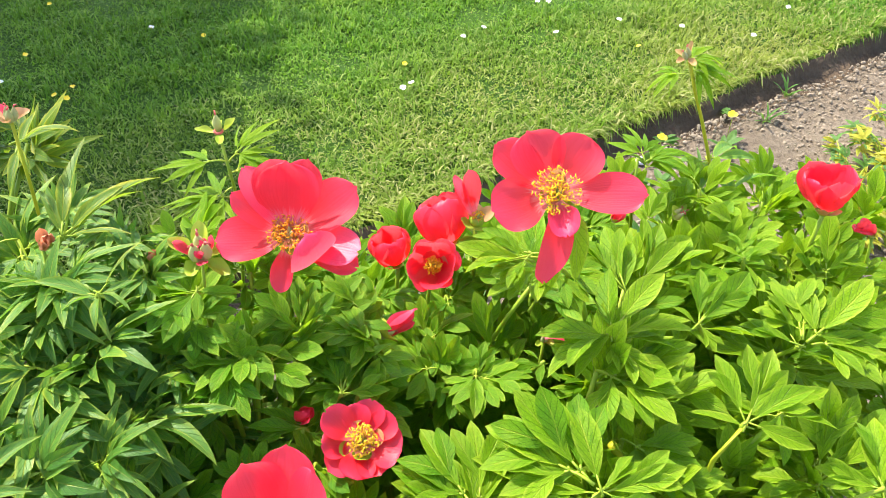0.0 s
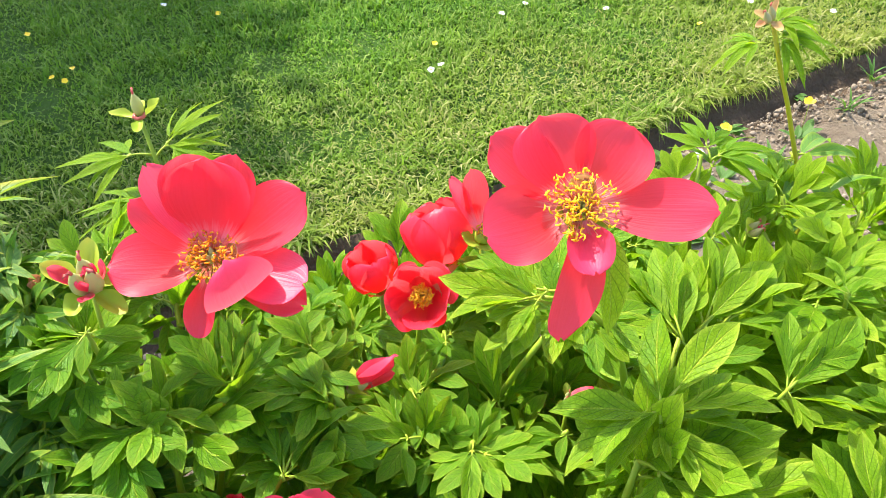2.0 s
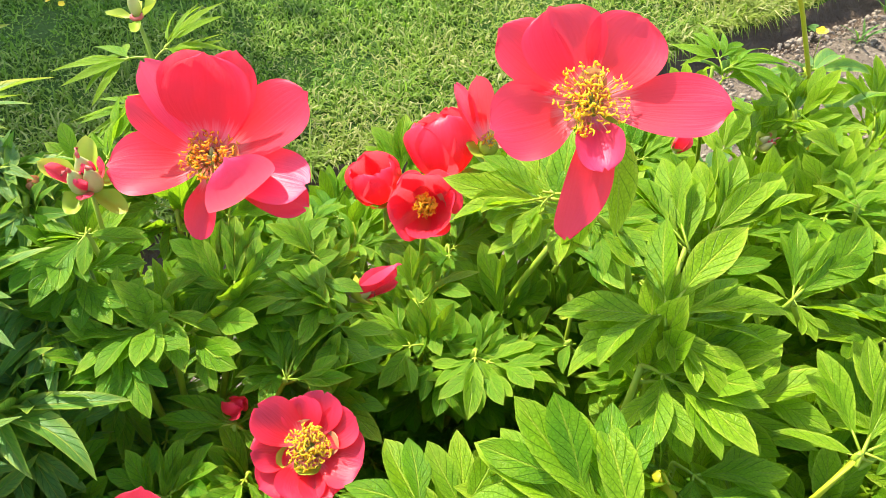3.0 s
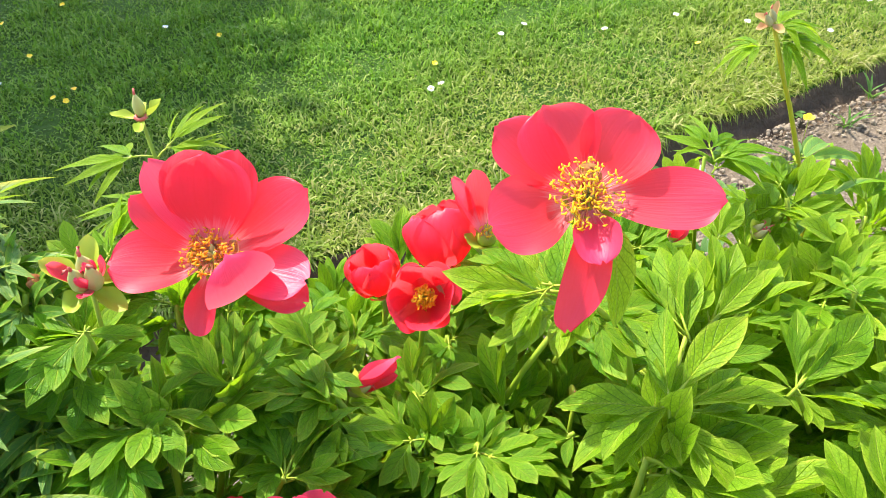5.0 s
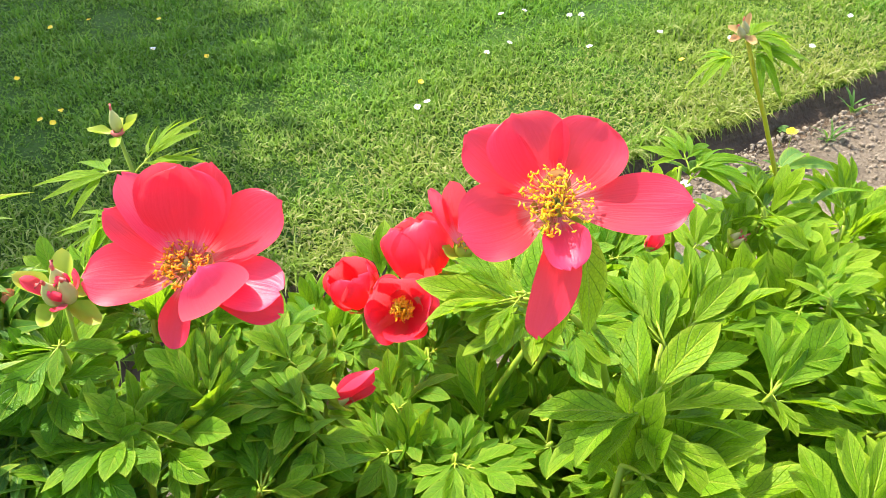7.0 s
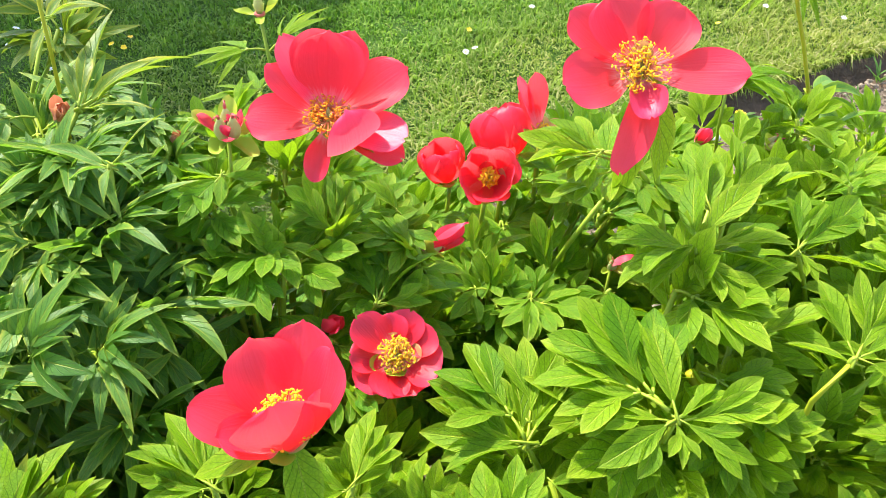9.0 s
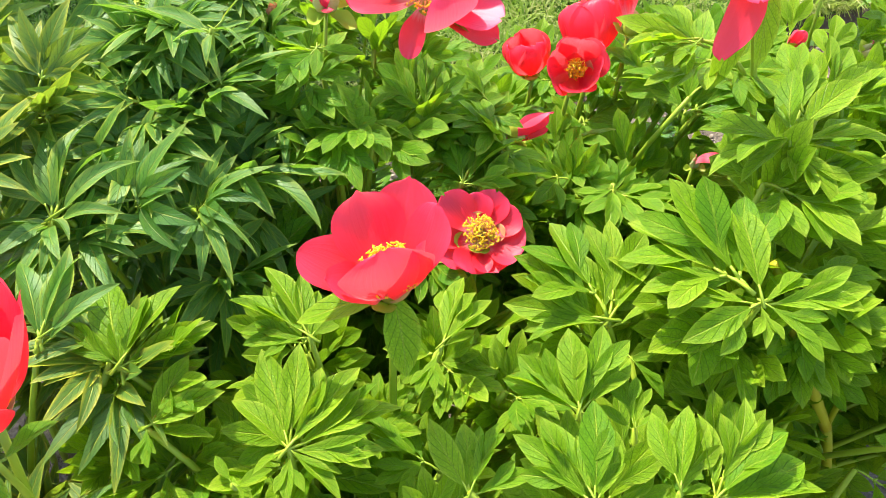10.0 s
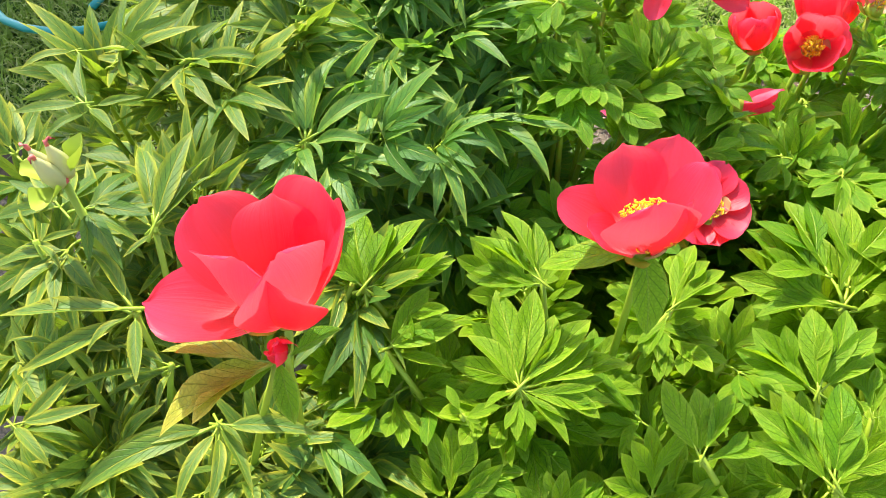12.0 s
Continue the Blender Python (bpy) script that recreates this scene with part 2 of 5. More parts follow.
def part(name, data, parent, m=None, label=""):
    """One mesh under a thing or a part, at the pose m in its parent's frame."""
    ob = new(name, data)
    ob.parent = parent
    if m is not None:
        ob.matrix_basis = m
    return tagged(ob, label)


def tube(bm, points, radii, sides=6, slot=0):
    """A tapered tube along points, closed at both ends."""
    rings = []
    for i, p in enumerate(points):
        ahead = (points[min(i + 1, len(points) - 1)] - points[max(i - 1, 0)]).normalized()
        across = ahead.orthogonal().normalized()
        other = ahead.cross(across)
        rings.append([bm.verts.new(p + (across * math.cos(a) + other * math.sin(a)) * radii[i])
                      for a in (2 * math.pi * k / sides for k in range(sides))])
    for a, b in zip(rings, rings[1:]):
        for k in range(sides):
            bm.faces.new((a[k], a[(k + 1) % sides], b[(k + 1) % sides], b[k])).material_index = slot
    bm.faces.new(rings[0][::-1]).material_index = slot
    bm.faces.new(rings[-1]).material_index = slot


def bend(a, b, c, n):
    """Points on a quadratic curve from a over b to c."""
    return [a * (1 - s) ** 2 + b * (2 * s * (1 - s)) + c * s * s for s in (i / n for i in range(n + 1))]


def blade(bm, uv, m, length, width, fold, droop, wave, rng, slot=0, peak=0.45, rows=8):
    """A leaflet: pointed at both ends, folded along its midrib, drooping and wavy, lying along +y."""
    phase = rng.uniform(0, 6.28)
    sway = rng.uniform(-0.16, 0.16) * length
    grid = []
    for i in range(rows + 1):
        s = i / rows
        body = math.sin(math.pi * s ** (math.log(0.5) / math.log(peak)))
        half = 0.5 * width * max(body, 0.0) ** ((0.95 if s < peak else 0.62) if peak > 0.4 else 0.80) + 0.004 * length * (1 - s)
        row = []
        for k in range(5):
            u = k / 2 - 1
            x = u * half + sway * s * s
            z = fold * abs(u) * half - droop * length * s * s + wave * width * math.sin(phase + 7 * s + 2.2 * u) * abs(u) * body
            row.append((bm.verts.new(m @ Vector((x, length * s, z))), (u * 0.5 + 0.5, s)))
        grid.append(row)
    for a, b in zip(grid, grid[1:]):
        for k in range(4):
            corners = (a[k], a[k + 1], b[k + 1], b[k])
            face = bm.faces.new([c[0] for c in corners])
            face.material_index = slot
            for loop, c in zip(face.loops, corners):
                loop[uv].uv = c[1]


def turn(az=0.0, el=0.0, ro=0.0):
    """Heading round z, then rise, then roll; degrees."""
    return pose(0, 0, 0, 0, 0, az) @ pose(0, 0, 0, el) @ pose(0, 0, 0, 0, ro)


def peony_leaf(kind, seed):
    """One divided leaf, about one unit long from the foot of its stalk to its tip."""
    rng = random.Random(seed)
    bm = bmesh.new()
    uv = bm.loops.layers.uv.new("leaf")
    stalk = rng.uniform(0.08, 0.22)
    fork = Vector((0, stalk, 0.02))
    tube(bm, bend(Vector((0, 0, 0)), Vector((0, stalk * 0.5, 0.04)), fork, 3), (0.018, 0.015, 0.013, 0.011), 5, 1)
    if kind in ("broad", "deep"):
        groups = ((0, 0.10, 1.0, 2), (rng.uniform(44, 62), 0.05, 0.84, rng.choice((1, 2, 2))), (-rng.uniform(44, 62), 0.05, 0.84, rng.choice((1, 2, 2))))
        long_, wide, spread = 0.70, 0.235, 30
    else:
        groups = ((0, 0.10, 1.0, 2), (rng.uniform(34, 55), 0.06, 0.92, 2), (-rng.uniform(34, 55), 0.06, 0.92, 2))
        long_, wide, spread = 0.78, {"narrow": 0.185, "lance": 0.180, "slender": 0.12, "drooping": 0.155}[kind], 32
    for az, reach, size, sides in groups:
        g = Matrix.Translation(fork) @ turn(az + rng.uniform(-6, 6), rng.uniform(-8, 14), rng.uniform(-16, 16))
        if reach:
            tube(bm, [g @ Vector((0, 0, 0)), g @ Vector((0, reach, 0))], (0.013, 0.011), 5, 1)
        g = g @ Matrix.Translation((0, reach * 0.8, 0))
        droop = {"broad": rng.uniform(0.02, 0.28), "deep": rng.uniform(0.08, 0.4), "slender": rng.uniform(0.05, 0.5), "narrow": rng.uniform(0.2, 0.7), "lance": rng.uniform(0.1, 0.6), "drooping": rng.uniform(0.45, 0.75)}[kind]
        lobes = [(0, 0.0, 1.0)]
        notch = rng.uniform(0.12, 0.22) if kind in ("broad", "deep") else 0.08
        if sides >= 1:
            lobes.append((rng.choice((-1, 1)) * spread * rng.uniform(0.8, 1.2), notch, rng.uniform(0.62, 0.78)))
        if sides == 2:
            lobes.append((-math.copysign(spread * rng.uniform(0.8, 1.25), lobes[-1][0]), notch * 0.8, rng.uniform(0.60, 0.78)))
        for turn_z, start, scale in lobes:
            m = g @ Matrix.Translation((0, start * size, -0.004 if turn_z else 0.0)) @ turn(turn_z, rng.uniform(-9, 9), rng.uniform(-14, 14))
            blade(bm, uv, m, long_ * size * scale * rng.uniform(0.92, 1.06), wide * size * rng.uniform(0.85, 1.12) * (0.5 + 0.5 * scale),
                  rng.uniform(0.15, 0.45), droop, rng.uniform(0.04, 0.11), rng, 0, rng.uniform(0.48, 0.58) if kind in ("broad", "deep") else 0.38)
    return mesh_of("leaf", bm, {"narrow": LEAF_NARROW, "lance": LEAF_LANCE, "deep": LEAF_DEEP}.get(kind, LEAF_BROAD), STEM)


def lobe(bm, uv, m, length, width, arch, fold, wave, rng, peak, rows=10):
    """One lobe along +y whose tip ends in its own plane: arched along, folded on its midrib, wavy at the rim."""
    phase, bow = rng.uniform(0, 6.28), rng.uniform(-0.06, 0.06) * length
    power = math.log(0.5) / math.log(peak)
    grid = []
    for i in range(rows + 1):
        s = i / rows
        body = max(math.sin(math.pi * s ** power), 0.0)
        half = 0.5 * width * body ** (0.95 if s < peak else 0.88) + 0.010 * length * (1 - s)
        row = []
        for k in range(7):
            u = k / 3 - 1
            x = u * half + bow * 4 * s * (1 - s)
            z = fold * abs(u) ** 1.3 * half + arch * length * 4 * s * (1 - s) + wave * width * math.sin(phase + 8 * s + 2.4 * u) * u * u * body
            row.append((bm.verts.new(m @ Vector((x, length * s, z))), (u * 0.5 + 0.5, s)))
        grid.append(row)
    for a, b in zip(grid, grid[1:]):
        for k in range(6):
            corners = (a[k], a[k + 1], b[k + 1], b[k])
            face = bm.faces.new([c[0] for c in corners])
            for loop, c in zip(face.loops, corners):
                loop[uv].uv = c[1]


def leaflet(kind, seed, material):
    """A single leaflet of unit length on a short stalk; forked ones split into three lobes past the middle."""
    rng = random.Random(seed)
    bm = bmesh.new()
    uv = bm.loops.layers.uv.new("leaf")
    foot = 0.06
    tube(bm, [Vector((0, -0.16, -0.012)), Vector((0, 0.05, 0.004)), Vector((0, 0.16, 0.0))], (0.018, 0.015, 0.010), 5, 1)
    arch, fold = rng.uniform(0.02, 0.11), rng.uniform(0.22, 0.65)
    base = Matrix.Translation((0, foot, 0))
    if kind == "fork":
        lobe(bm, uv, base, 1 - foot, rng.uniform(0.25, 0.32), arch, fold, 0.07, rng, 0.55)
        for side in (-1, 1):
            if side == 1 and rng.random() < 0.3:
                continue
            at = rng.uniform(0.20, 0.36)
            size = rng.uniform(0.50, 0.66)
            m = Matrix.Translation((0, at, arch * 4 * at * (1 - at) - 0.006)) @ turn(-side * rng.uniform(22, 34), rng.uniform(-2, 9), side * rng.uniform(-4, 12))
            lobe(bm, uv, m, size, rng.uniform(0.19, 0.25), arch * 0.7, fold, 0.08, rng, 0.55)
    elif kind == "broad":
        if rng.random() < 0.5:
            side, at = rng.choice((-1, 1)), rng.uniform(0.26, 0.42)
            m = Matrix.Translation((0, at, arch * 4 * at * (1 - at) - 0.005)) @ turn(-side * rng.uniform(20, 30), rng.uniform(0, 8), side * rng.uniform(0, 10))
            lobe(bm, uv, m, rng.uniform(0.38, 0.50), rng.uniform(0.18, 0.23), arch * 0.6, fold, 0.08, rng, 0.55)
        lobe(bm, uv, base, 1 - foot, rng.uniform(0.29, 0.38), arch, fold, 0.06, rng, rng.uniform(0.46, 0.55))
    else:
        lobe(bm, uv, base, 1 - foot, rng.uniform(0.18, 0.24) if kind == "narrow" else rng.uniform(0.14, 0.20), arch * 1.5, fold, 0.10, rng, 0.40)
    return mesh_of("leaf", bm, material, STEM)


LEAFLETS = {"b": [leaflet("broad", 300 + k, LEAF_BROAD) for k in range(9)], "f": [leaflet("fork", 330 + k, LEAF_BROAD) for k in range(12)],
            "n": [leaflet("narrow", 360 + k, LEAF_NARROW) for k in range(9)], "y": [leaflet("lance", 390 + k, LEAF_LANCE) for k in range(9)],
            "w": [leaflet("broad", 480 + k, LEAF_YELLOW) for k in range(4)],
            "d": [leaflet("broad", 420 + k, LEAF_DEEP) for k in range(8)], "e": [leaflet("fork", 450 + k, LEAF_DEEP) for k in range(10)]}


def whorl(bush, hub, *leaflets, root=None):
    """A stem with leaflets round its tip; each leaflet: its kind, heading, rise and length; root: where its stalk leaves another stem."""
    bush.stem(Vector(hub) - Vector((0, 0, 0.004)), None, 0.0036 if root is None else 0.0024, root=root)
    rng = bush.rng
    for kind, az, rise, length in leaflets:
        if bush.kind == "deep":
            kind = {"b": "d", "f": "e"}.get(kind, kind)
        out = rng.uniform(0.0, 0.14) * length
        shape = rng.choice(LEAFLETS[kind])
        if kind in "fe" and length > 0.098:
            shape = rng.choice(LEAVES[bush.kind if bush.kind == "deep" else "broad"])
        m = Matrix.Translation(Vector(hub) - bush.foot - Vector((0, 0, rng.uniform(0.0, 0.010)))) @ turn(az, rise) @ Matrix.Translation((0, out, 0)) @ turn(0, -rise) @ turn(-az) @ turn(az + rng.uniform(-4, 4), rise + rng.uniform(-9, 9), rng.uniform(-34, 34)) @ Matrix.Scale(length * 1.04 - out, 4)
        part("leaf", shape, bush.ob, m)


LEAVES = {kind: [peony_leaf(kind, 100 + k) for k in range(14)] for kind in ("broad", "deep", "narrow", "lance", "slender", "drooping")}


def along(axis, up=(0, 0, 1)):
    """A turn whose z looks along axis and whose y leans towards up."""
    z = Vector(axis).normalized()
    y = (Vector(up) - z * Vector(up).dot(z)).normalized()
    x = y.cross(z)
    return Matrix((x, y, z)).transposed().to_4x4()


# Blooms and thick stem points that leaves keep clear of, as the camera sees them.
BLOOMS = ((-0.176, 0.508, 0.713, 0.085), (0.119, 0.446, 0.80, 0.08), (-0.003, 0.585, 0.585, 0.04), (-0.062, 0.655, 0.56, 0.035), (0.018, 0.647, 0.60, 0.035), (-0.10, 0.340, 0.53, 0.065),
          (-0.168, 0.15, 0.66, 0.07), (-0.396, -0.012, 0.69, 0.07), (0.562, 0.64, 0.64, 0.06), (-0.280, 0.493, 0.70, 0.035), (-0.276, 0.690, 0.745, 0.03), (-0.466, 0.525, 0.69, 0.02),
          (-0.055, 0.52, 0.54, 0.035), (-0.178, 0.389, 0.53, 0.018), (0.141, 0.495, 0.525, 0.042), (-0.606, 0.07, 0.68, 0.03), (0.286, 0.26, 0.40, 0.030), (0.23, 0.262, 0.46, 0.022), (0.33, 0.26, 0.30, 0.03))


def hides_or_shades_bloom(p, r):
    """Whether a leaf of radius r at p would hide a bloom from the camera or shade it."""
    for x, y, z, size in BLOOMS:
        camera_side = Vector((-0.04 - 0.9 * x, -0.64, 0.77)).normalized()
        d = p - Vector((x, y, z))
        over = d.dot(camera_side)
        if over > -0.02 and (d - camera_side * over).length < size + r * 0.6:
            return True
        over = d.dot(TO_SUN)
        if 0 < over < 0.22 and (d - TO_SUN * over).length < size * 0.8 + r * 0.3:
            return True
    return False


class Bush:
    """A peony plant: an empty at its foot with stems, leaves and flowers as its parts."""

    def __init__(self, x, y, kind, label, seed):
        self.foot = Vector((x, y, SOIL_LEVEL))
        self.kind, self.rng = kind, random.Random(seed)
        self.ob = new("peony_bush")
        self.ob.location = self.foot
        tagged(self.ob, label, "peony", "peony bushes in the bed")
        self.leaves = 0

    def stem(self, tip, lean=None, thick=0.0042, material=None, root=None):
        rng = self.rng
        start = Vector((rng.uniform(-0.05, 0.05), rng.uniform(-0.05, 0.05), -0.01))
        if root is not None:
            start = Vector(root) - self.foot
        end = Vector(tip) - self.foot
        knee = start.lerp(end, 0.5) + Vector((-(end.x - start.x) * 0.18, -(end.y - start.y) * 0.18, 0.06 if root is None else 0.01))
        if lean is not None:
            knee = end - Vector(lean).normalized() * end.length * 0.4
        points = bend(start, knee, end, 8)
        bm = bmesh.new()
        tube(bm, points, [thick * (1.25 - 0.55 * i / 8) for i in range(9)], 7)
        part("stem", mesh_of("stem", bm, material or STEM), self.ob)
        return points

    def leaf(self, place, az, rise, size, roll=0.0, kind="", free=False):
        """place is in the bush's own frame; free: the leaf must not hide blooms from the camera or the sun."""
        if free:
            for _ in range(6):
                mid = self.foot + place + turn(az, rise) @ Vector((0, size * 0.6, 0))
                if not hides_or_shades_bloom(mid, size * 0.35):
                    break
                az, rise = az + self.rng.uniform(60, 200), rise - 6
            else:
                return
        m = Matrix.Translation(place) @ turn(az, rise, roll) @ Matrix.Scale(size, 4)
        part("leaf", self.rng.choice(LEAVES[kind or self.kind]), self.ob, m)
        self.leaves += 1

    def shoot(self, tip, size, top=4, low=2):
        """A stem with a whorl of leaves at its tip and single ones below."""
        rng = self.rng
        points = self.stem(Vector(tip) - Vector((0, 0, 0.01)))
        end = points[-1]
        out = math.degrees(math.atan2(-end.x, end.y))
        first = rng.uniform(0, 360)
        for k in range(top):
            az = first + 360 * k / top + rng.uniform(-22, 22)
            rise = 26 + 22 * math.cos(radians(az)) + rng.uniform(-10, 14) if k < top - 2 else rng.uniform(48, 74)
            if self.kind in ("narrow", "lance"):
                rise += 5
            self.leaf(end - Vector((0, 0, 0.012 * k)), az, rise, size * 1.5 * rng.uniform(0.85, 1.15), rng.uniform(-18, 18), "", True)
        for k in range(low):
            at = points[6 - k]
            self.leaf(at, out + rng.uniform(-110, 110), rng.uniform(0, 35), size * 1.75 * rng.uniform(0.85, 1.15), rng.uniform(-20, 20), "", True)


def petal_mesh(length, width, cup, curl, ruffle, seed, material, notch=0.05, tip=0.64, sway=0.0):
    """A petal lying along +y with its inner face up; cup bends it across, curl along."""
    rng = random.Random(seed)
    phase = rng.uniform(0, 6.28)
    bm = bmesh.new()
    uv = bm.loops.layers.uv.new("petal")
    rows, cols = 16, 12
    grid = []
    for i in range(rows + 1):
        v = 0.35 * i / rows + 0.65 * math.sin(0.5 * math.pi * i / rows)
        if v < tip:
            half = 0.17 + 0.83 * math.sin(0.5 * math.pi * v / tip) ** 1.1
        else:
            half = max(0.0, 1 - ((v - tip) / (1.006 - tip)) ** (2.6 if tip > 0.6 else 2.2)) ** 0.5
        row = []
        for k in range(cols + 1):
            u = 2 * k / cols - 1
            t = v * (1 - 0.035 * u * u * v) - notch * v ** 6 * math.exp(-(u * 2.6) ** 2) + 0.010 * v ** 4 * math.sin(6 * u + phase)
            a = curl * t
            y = length * (math.sin(a) / curl if abs(curl) > 1e-3 else t)
            z = length * ((1 - math.cos(a)) / curl if abs(curl) > 1e-3 else 0.0)
            x = 0.5 * width * half * u + sway * length * v * v
            lift = cup * width * (u * u) * half * half * (0.35 + 0.65 * math.sin(math.pi * min(1, v * 0.85))) * (1 - 0.78 * v ** 3)
            lift += ruffle * width * math.sin(phase + 3.2 * u + 3 * v) * v ** 2 * half ** 0.5
            row.append((bm.verts.new((x, y - lift * math.sin(a), z + lift * math.cos(a))), (u * 0.5 + 0.5, v)))
        grid.append(row)
    for a, b in zip(grid, grid[1:]):
        for k in range(cols):
            corners = (a[k], a[k + 1], b[k + 1], b[k])
            face = bm.faces.new([c[0] for c in corners])
            for loop, c in zip(face.loops, corners):
                loop[uv].uv = c[1]
    me = mesh_of("petal", bm, material)
    return me


def stamen_mesh(count, inner, outer, height, spread, seed, anther):
    """Fine filaments with curled anthers in a dense tuft round the carpels."""
    rng = random.Random(seed)
    bm = bmesh.new()
    for _ in range(count):
        a = rng.uniform(0, 6.283)
        r = outer * (0.10 + 0.90 * rng.random() ** 0.75)
        d = Vector((math.cos(a), math.sin(a), 0))
        across = Vector((-d.y, d.x, 0))
        foot = d * inner * rng.uniform(0.5, 1.0) + across * rng.uniform(-0.002, 0.002)
        top = d * r + across * rng.uniform(-0.003, 0.003) + Vector((0, 0, height * rng.uniform(0.60, 1.20) * (1 - 0.35 * (r / outer) ** 2)))
        tube(bm, bend(foot, d * (r * 0.55) + Vector((0, 0, height * 0.45)), top, 3), (0.00050, 0.00045, 0.00040, 0.00035), 3, 0)
        b = rng.uniform(0, 6.283)
        reach = Vector((math.cos(b), math.sin(b), rng.uniform(-0.3, 0.7))) * rng.uniform(0.003, 0.0055)
        bow = Vector((-math.sin(b), math.cos(b), 0.5)) * rng.choice((-1, 1)) * rng.uniform(0.001, 0.0026)
        tube(bm, bend(top - reach * 0.4, top + bow, top + reach * 0.6, 3), (0.0005, 0.00085, 0.00085, 0.0005), 4, 1)
    return mesh_of("stamen_tuft", bm, FILAMENT, anther)


def carpel_mesh(size, count, seed, lean=22):
    """Swollen pods that meet at the foot, with curled red tips."""
    rng = random.Random(seed)
    bm = bmesh.new()
    for k in range(count):
        m = turn(360 * k / count + rng.uniform(-10, 10), 90 - lean * rng.uniform(0.8, 1.2))
        m = m @ Matrix.Translation((0, 0, -0.16 * size))
        pts = [m @ Vector((0, size * s, 0.10 * size * s * s)) for s in (0, 0.15, 0.35, 0.6, 0.82, 0.95)]
        tube(bm, pts, [size * r for r in (0.14, 0.21, 0.24, 0.19, 0.10, 0.05)], 8, 0)
        tip = [m @ Vector((0, size * a, size * b)) for a, b in ((0.93, 0.08), (1.06, 0.08), (1.12, -0.03), (1.05, -0.12))]
        tube(bm, tip, [size * r for r in (0.05, 0.055, 0.045, 0.02)], 6, 1)
    return bm


def sepal_mesh(length, width, cup, seed, material):
    return petal_mesh(length, width, cup, 0.9, 0.03, seed, material, 0.0, 0.55)


def peony_flower(bush, centre, axis, petals, seed, stamens=130, disc=0.011, tall=0.016, sepals=4, lean=None, pods=3, label="", thick=0.0042, anther=None, petal=None):
    """petals: (heading, rise, length, width, cup, curl, 1 where it fades to pink, sideways sway, where it is widest) with heading 0 towards the upper rim, growing anticlockwise; rise 90 is upright."""
    rng = random.Random(seed)
    m = Matrix.Translation(Vector(centre) - bush.foot) @ along(axis)
    bm = carpel_mesh(0.0115, pods, seed)
    flower = part("flower", mesh_of("flower", bm, CARPEL, CARPEL_TIP), bush.ob, m, label)
    for k, (az, rise, length, width, cup, curl, *more) in enumerate(petals):
        pm = turn(az) @ Matrix.Translation((0, 0.006, -0.001 - 0.0008 * k)) @ turn(0, rise, rng.uniform(-6, 6))
        part("petal", petal_mesh(length, width, cup, curl, rng.uniform(0.02, 0.06), seed * 50 + k, PETAL_PINK if more and more[0] else petal or PETAL, rng.choice((0.0, 0.03, 0.06)), tip=more[2] if len(more) > 2 else 0.64, sway=more[1] if len(more) > 1 else 0.0), flower, pm)
    if stamens:
        part("stamen_tuft", stamen_mesh(stamens, 0.008, disc, tall, 0.8, seed, anther or ANTHER), flower, None, "tuft of orange-yellow stamens" if anther else "tuft of bright yellow stamens")
    bm = bmesh.new()
    tube(bm, [Vector((0, 0, z)) for z in (-0.016, -0.013, -0.007, -0.001, 0.002)], (0.0045, 0.008, 0.0105, 0.0085, 0.005), 10)
    part("receptacle", mesh_of("receptacle", bm, SEPAL), flower)
    for k in range(sepals):
        pm = turn(360 * k / sepals + rng.uniform(-20, 20)) @ Matrix.Translation((0, 0.005, -0.012)) @ turn(0, rng.uniform(0, 35))
        part("sepal", sepal_mesh(rng.uniform(0.022, 0.032), rng.uniform(0.018, 0.026), 0.25, seed * 70 + k, SEPAL if k % 3 else SEPAL_RUSSET), flower, pm)
    foot = Vector(centre) - Vector(axis).normalized() * 0.015
    bush.stem(foot, lean or axis, thick)
    return flower


def ring(count, rise, length, width, cup, curl, seed, spread=8, first=0.0):
    rng = random.Random(seed)
    return [(first + 360 * k / count + rng.uniform(-spread, spread), rise + rng.uniform(-8, 8), length * rng.uniform(0.92, 1.08),
             width * rng.uniform(0.9, 1.1), cup, curl) for k in range(count)]


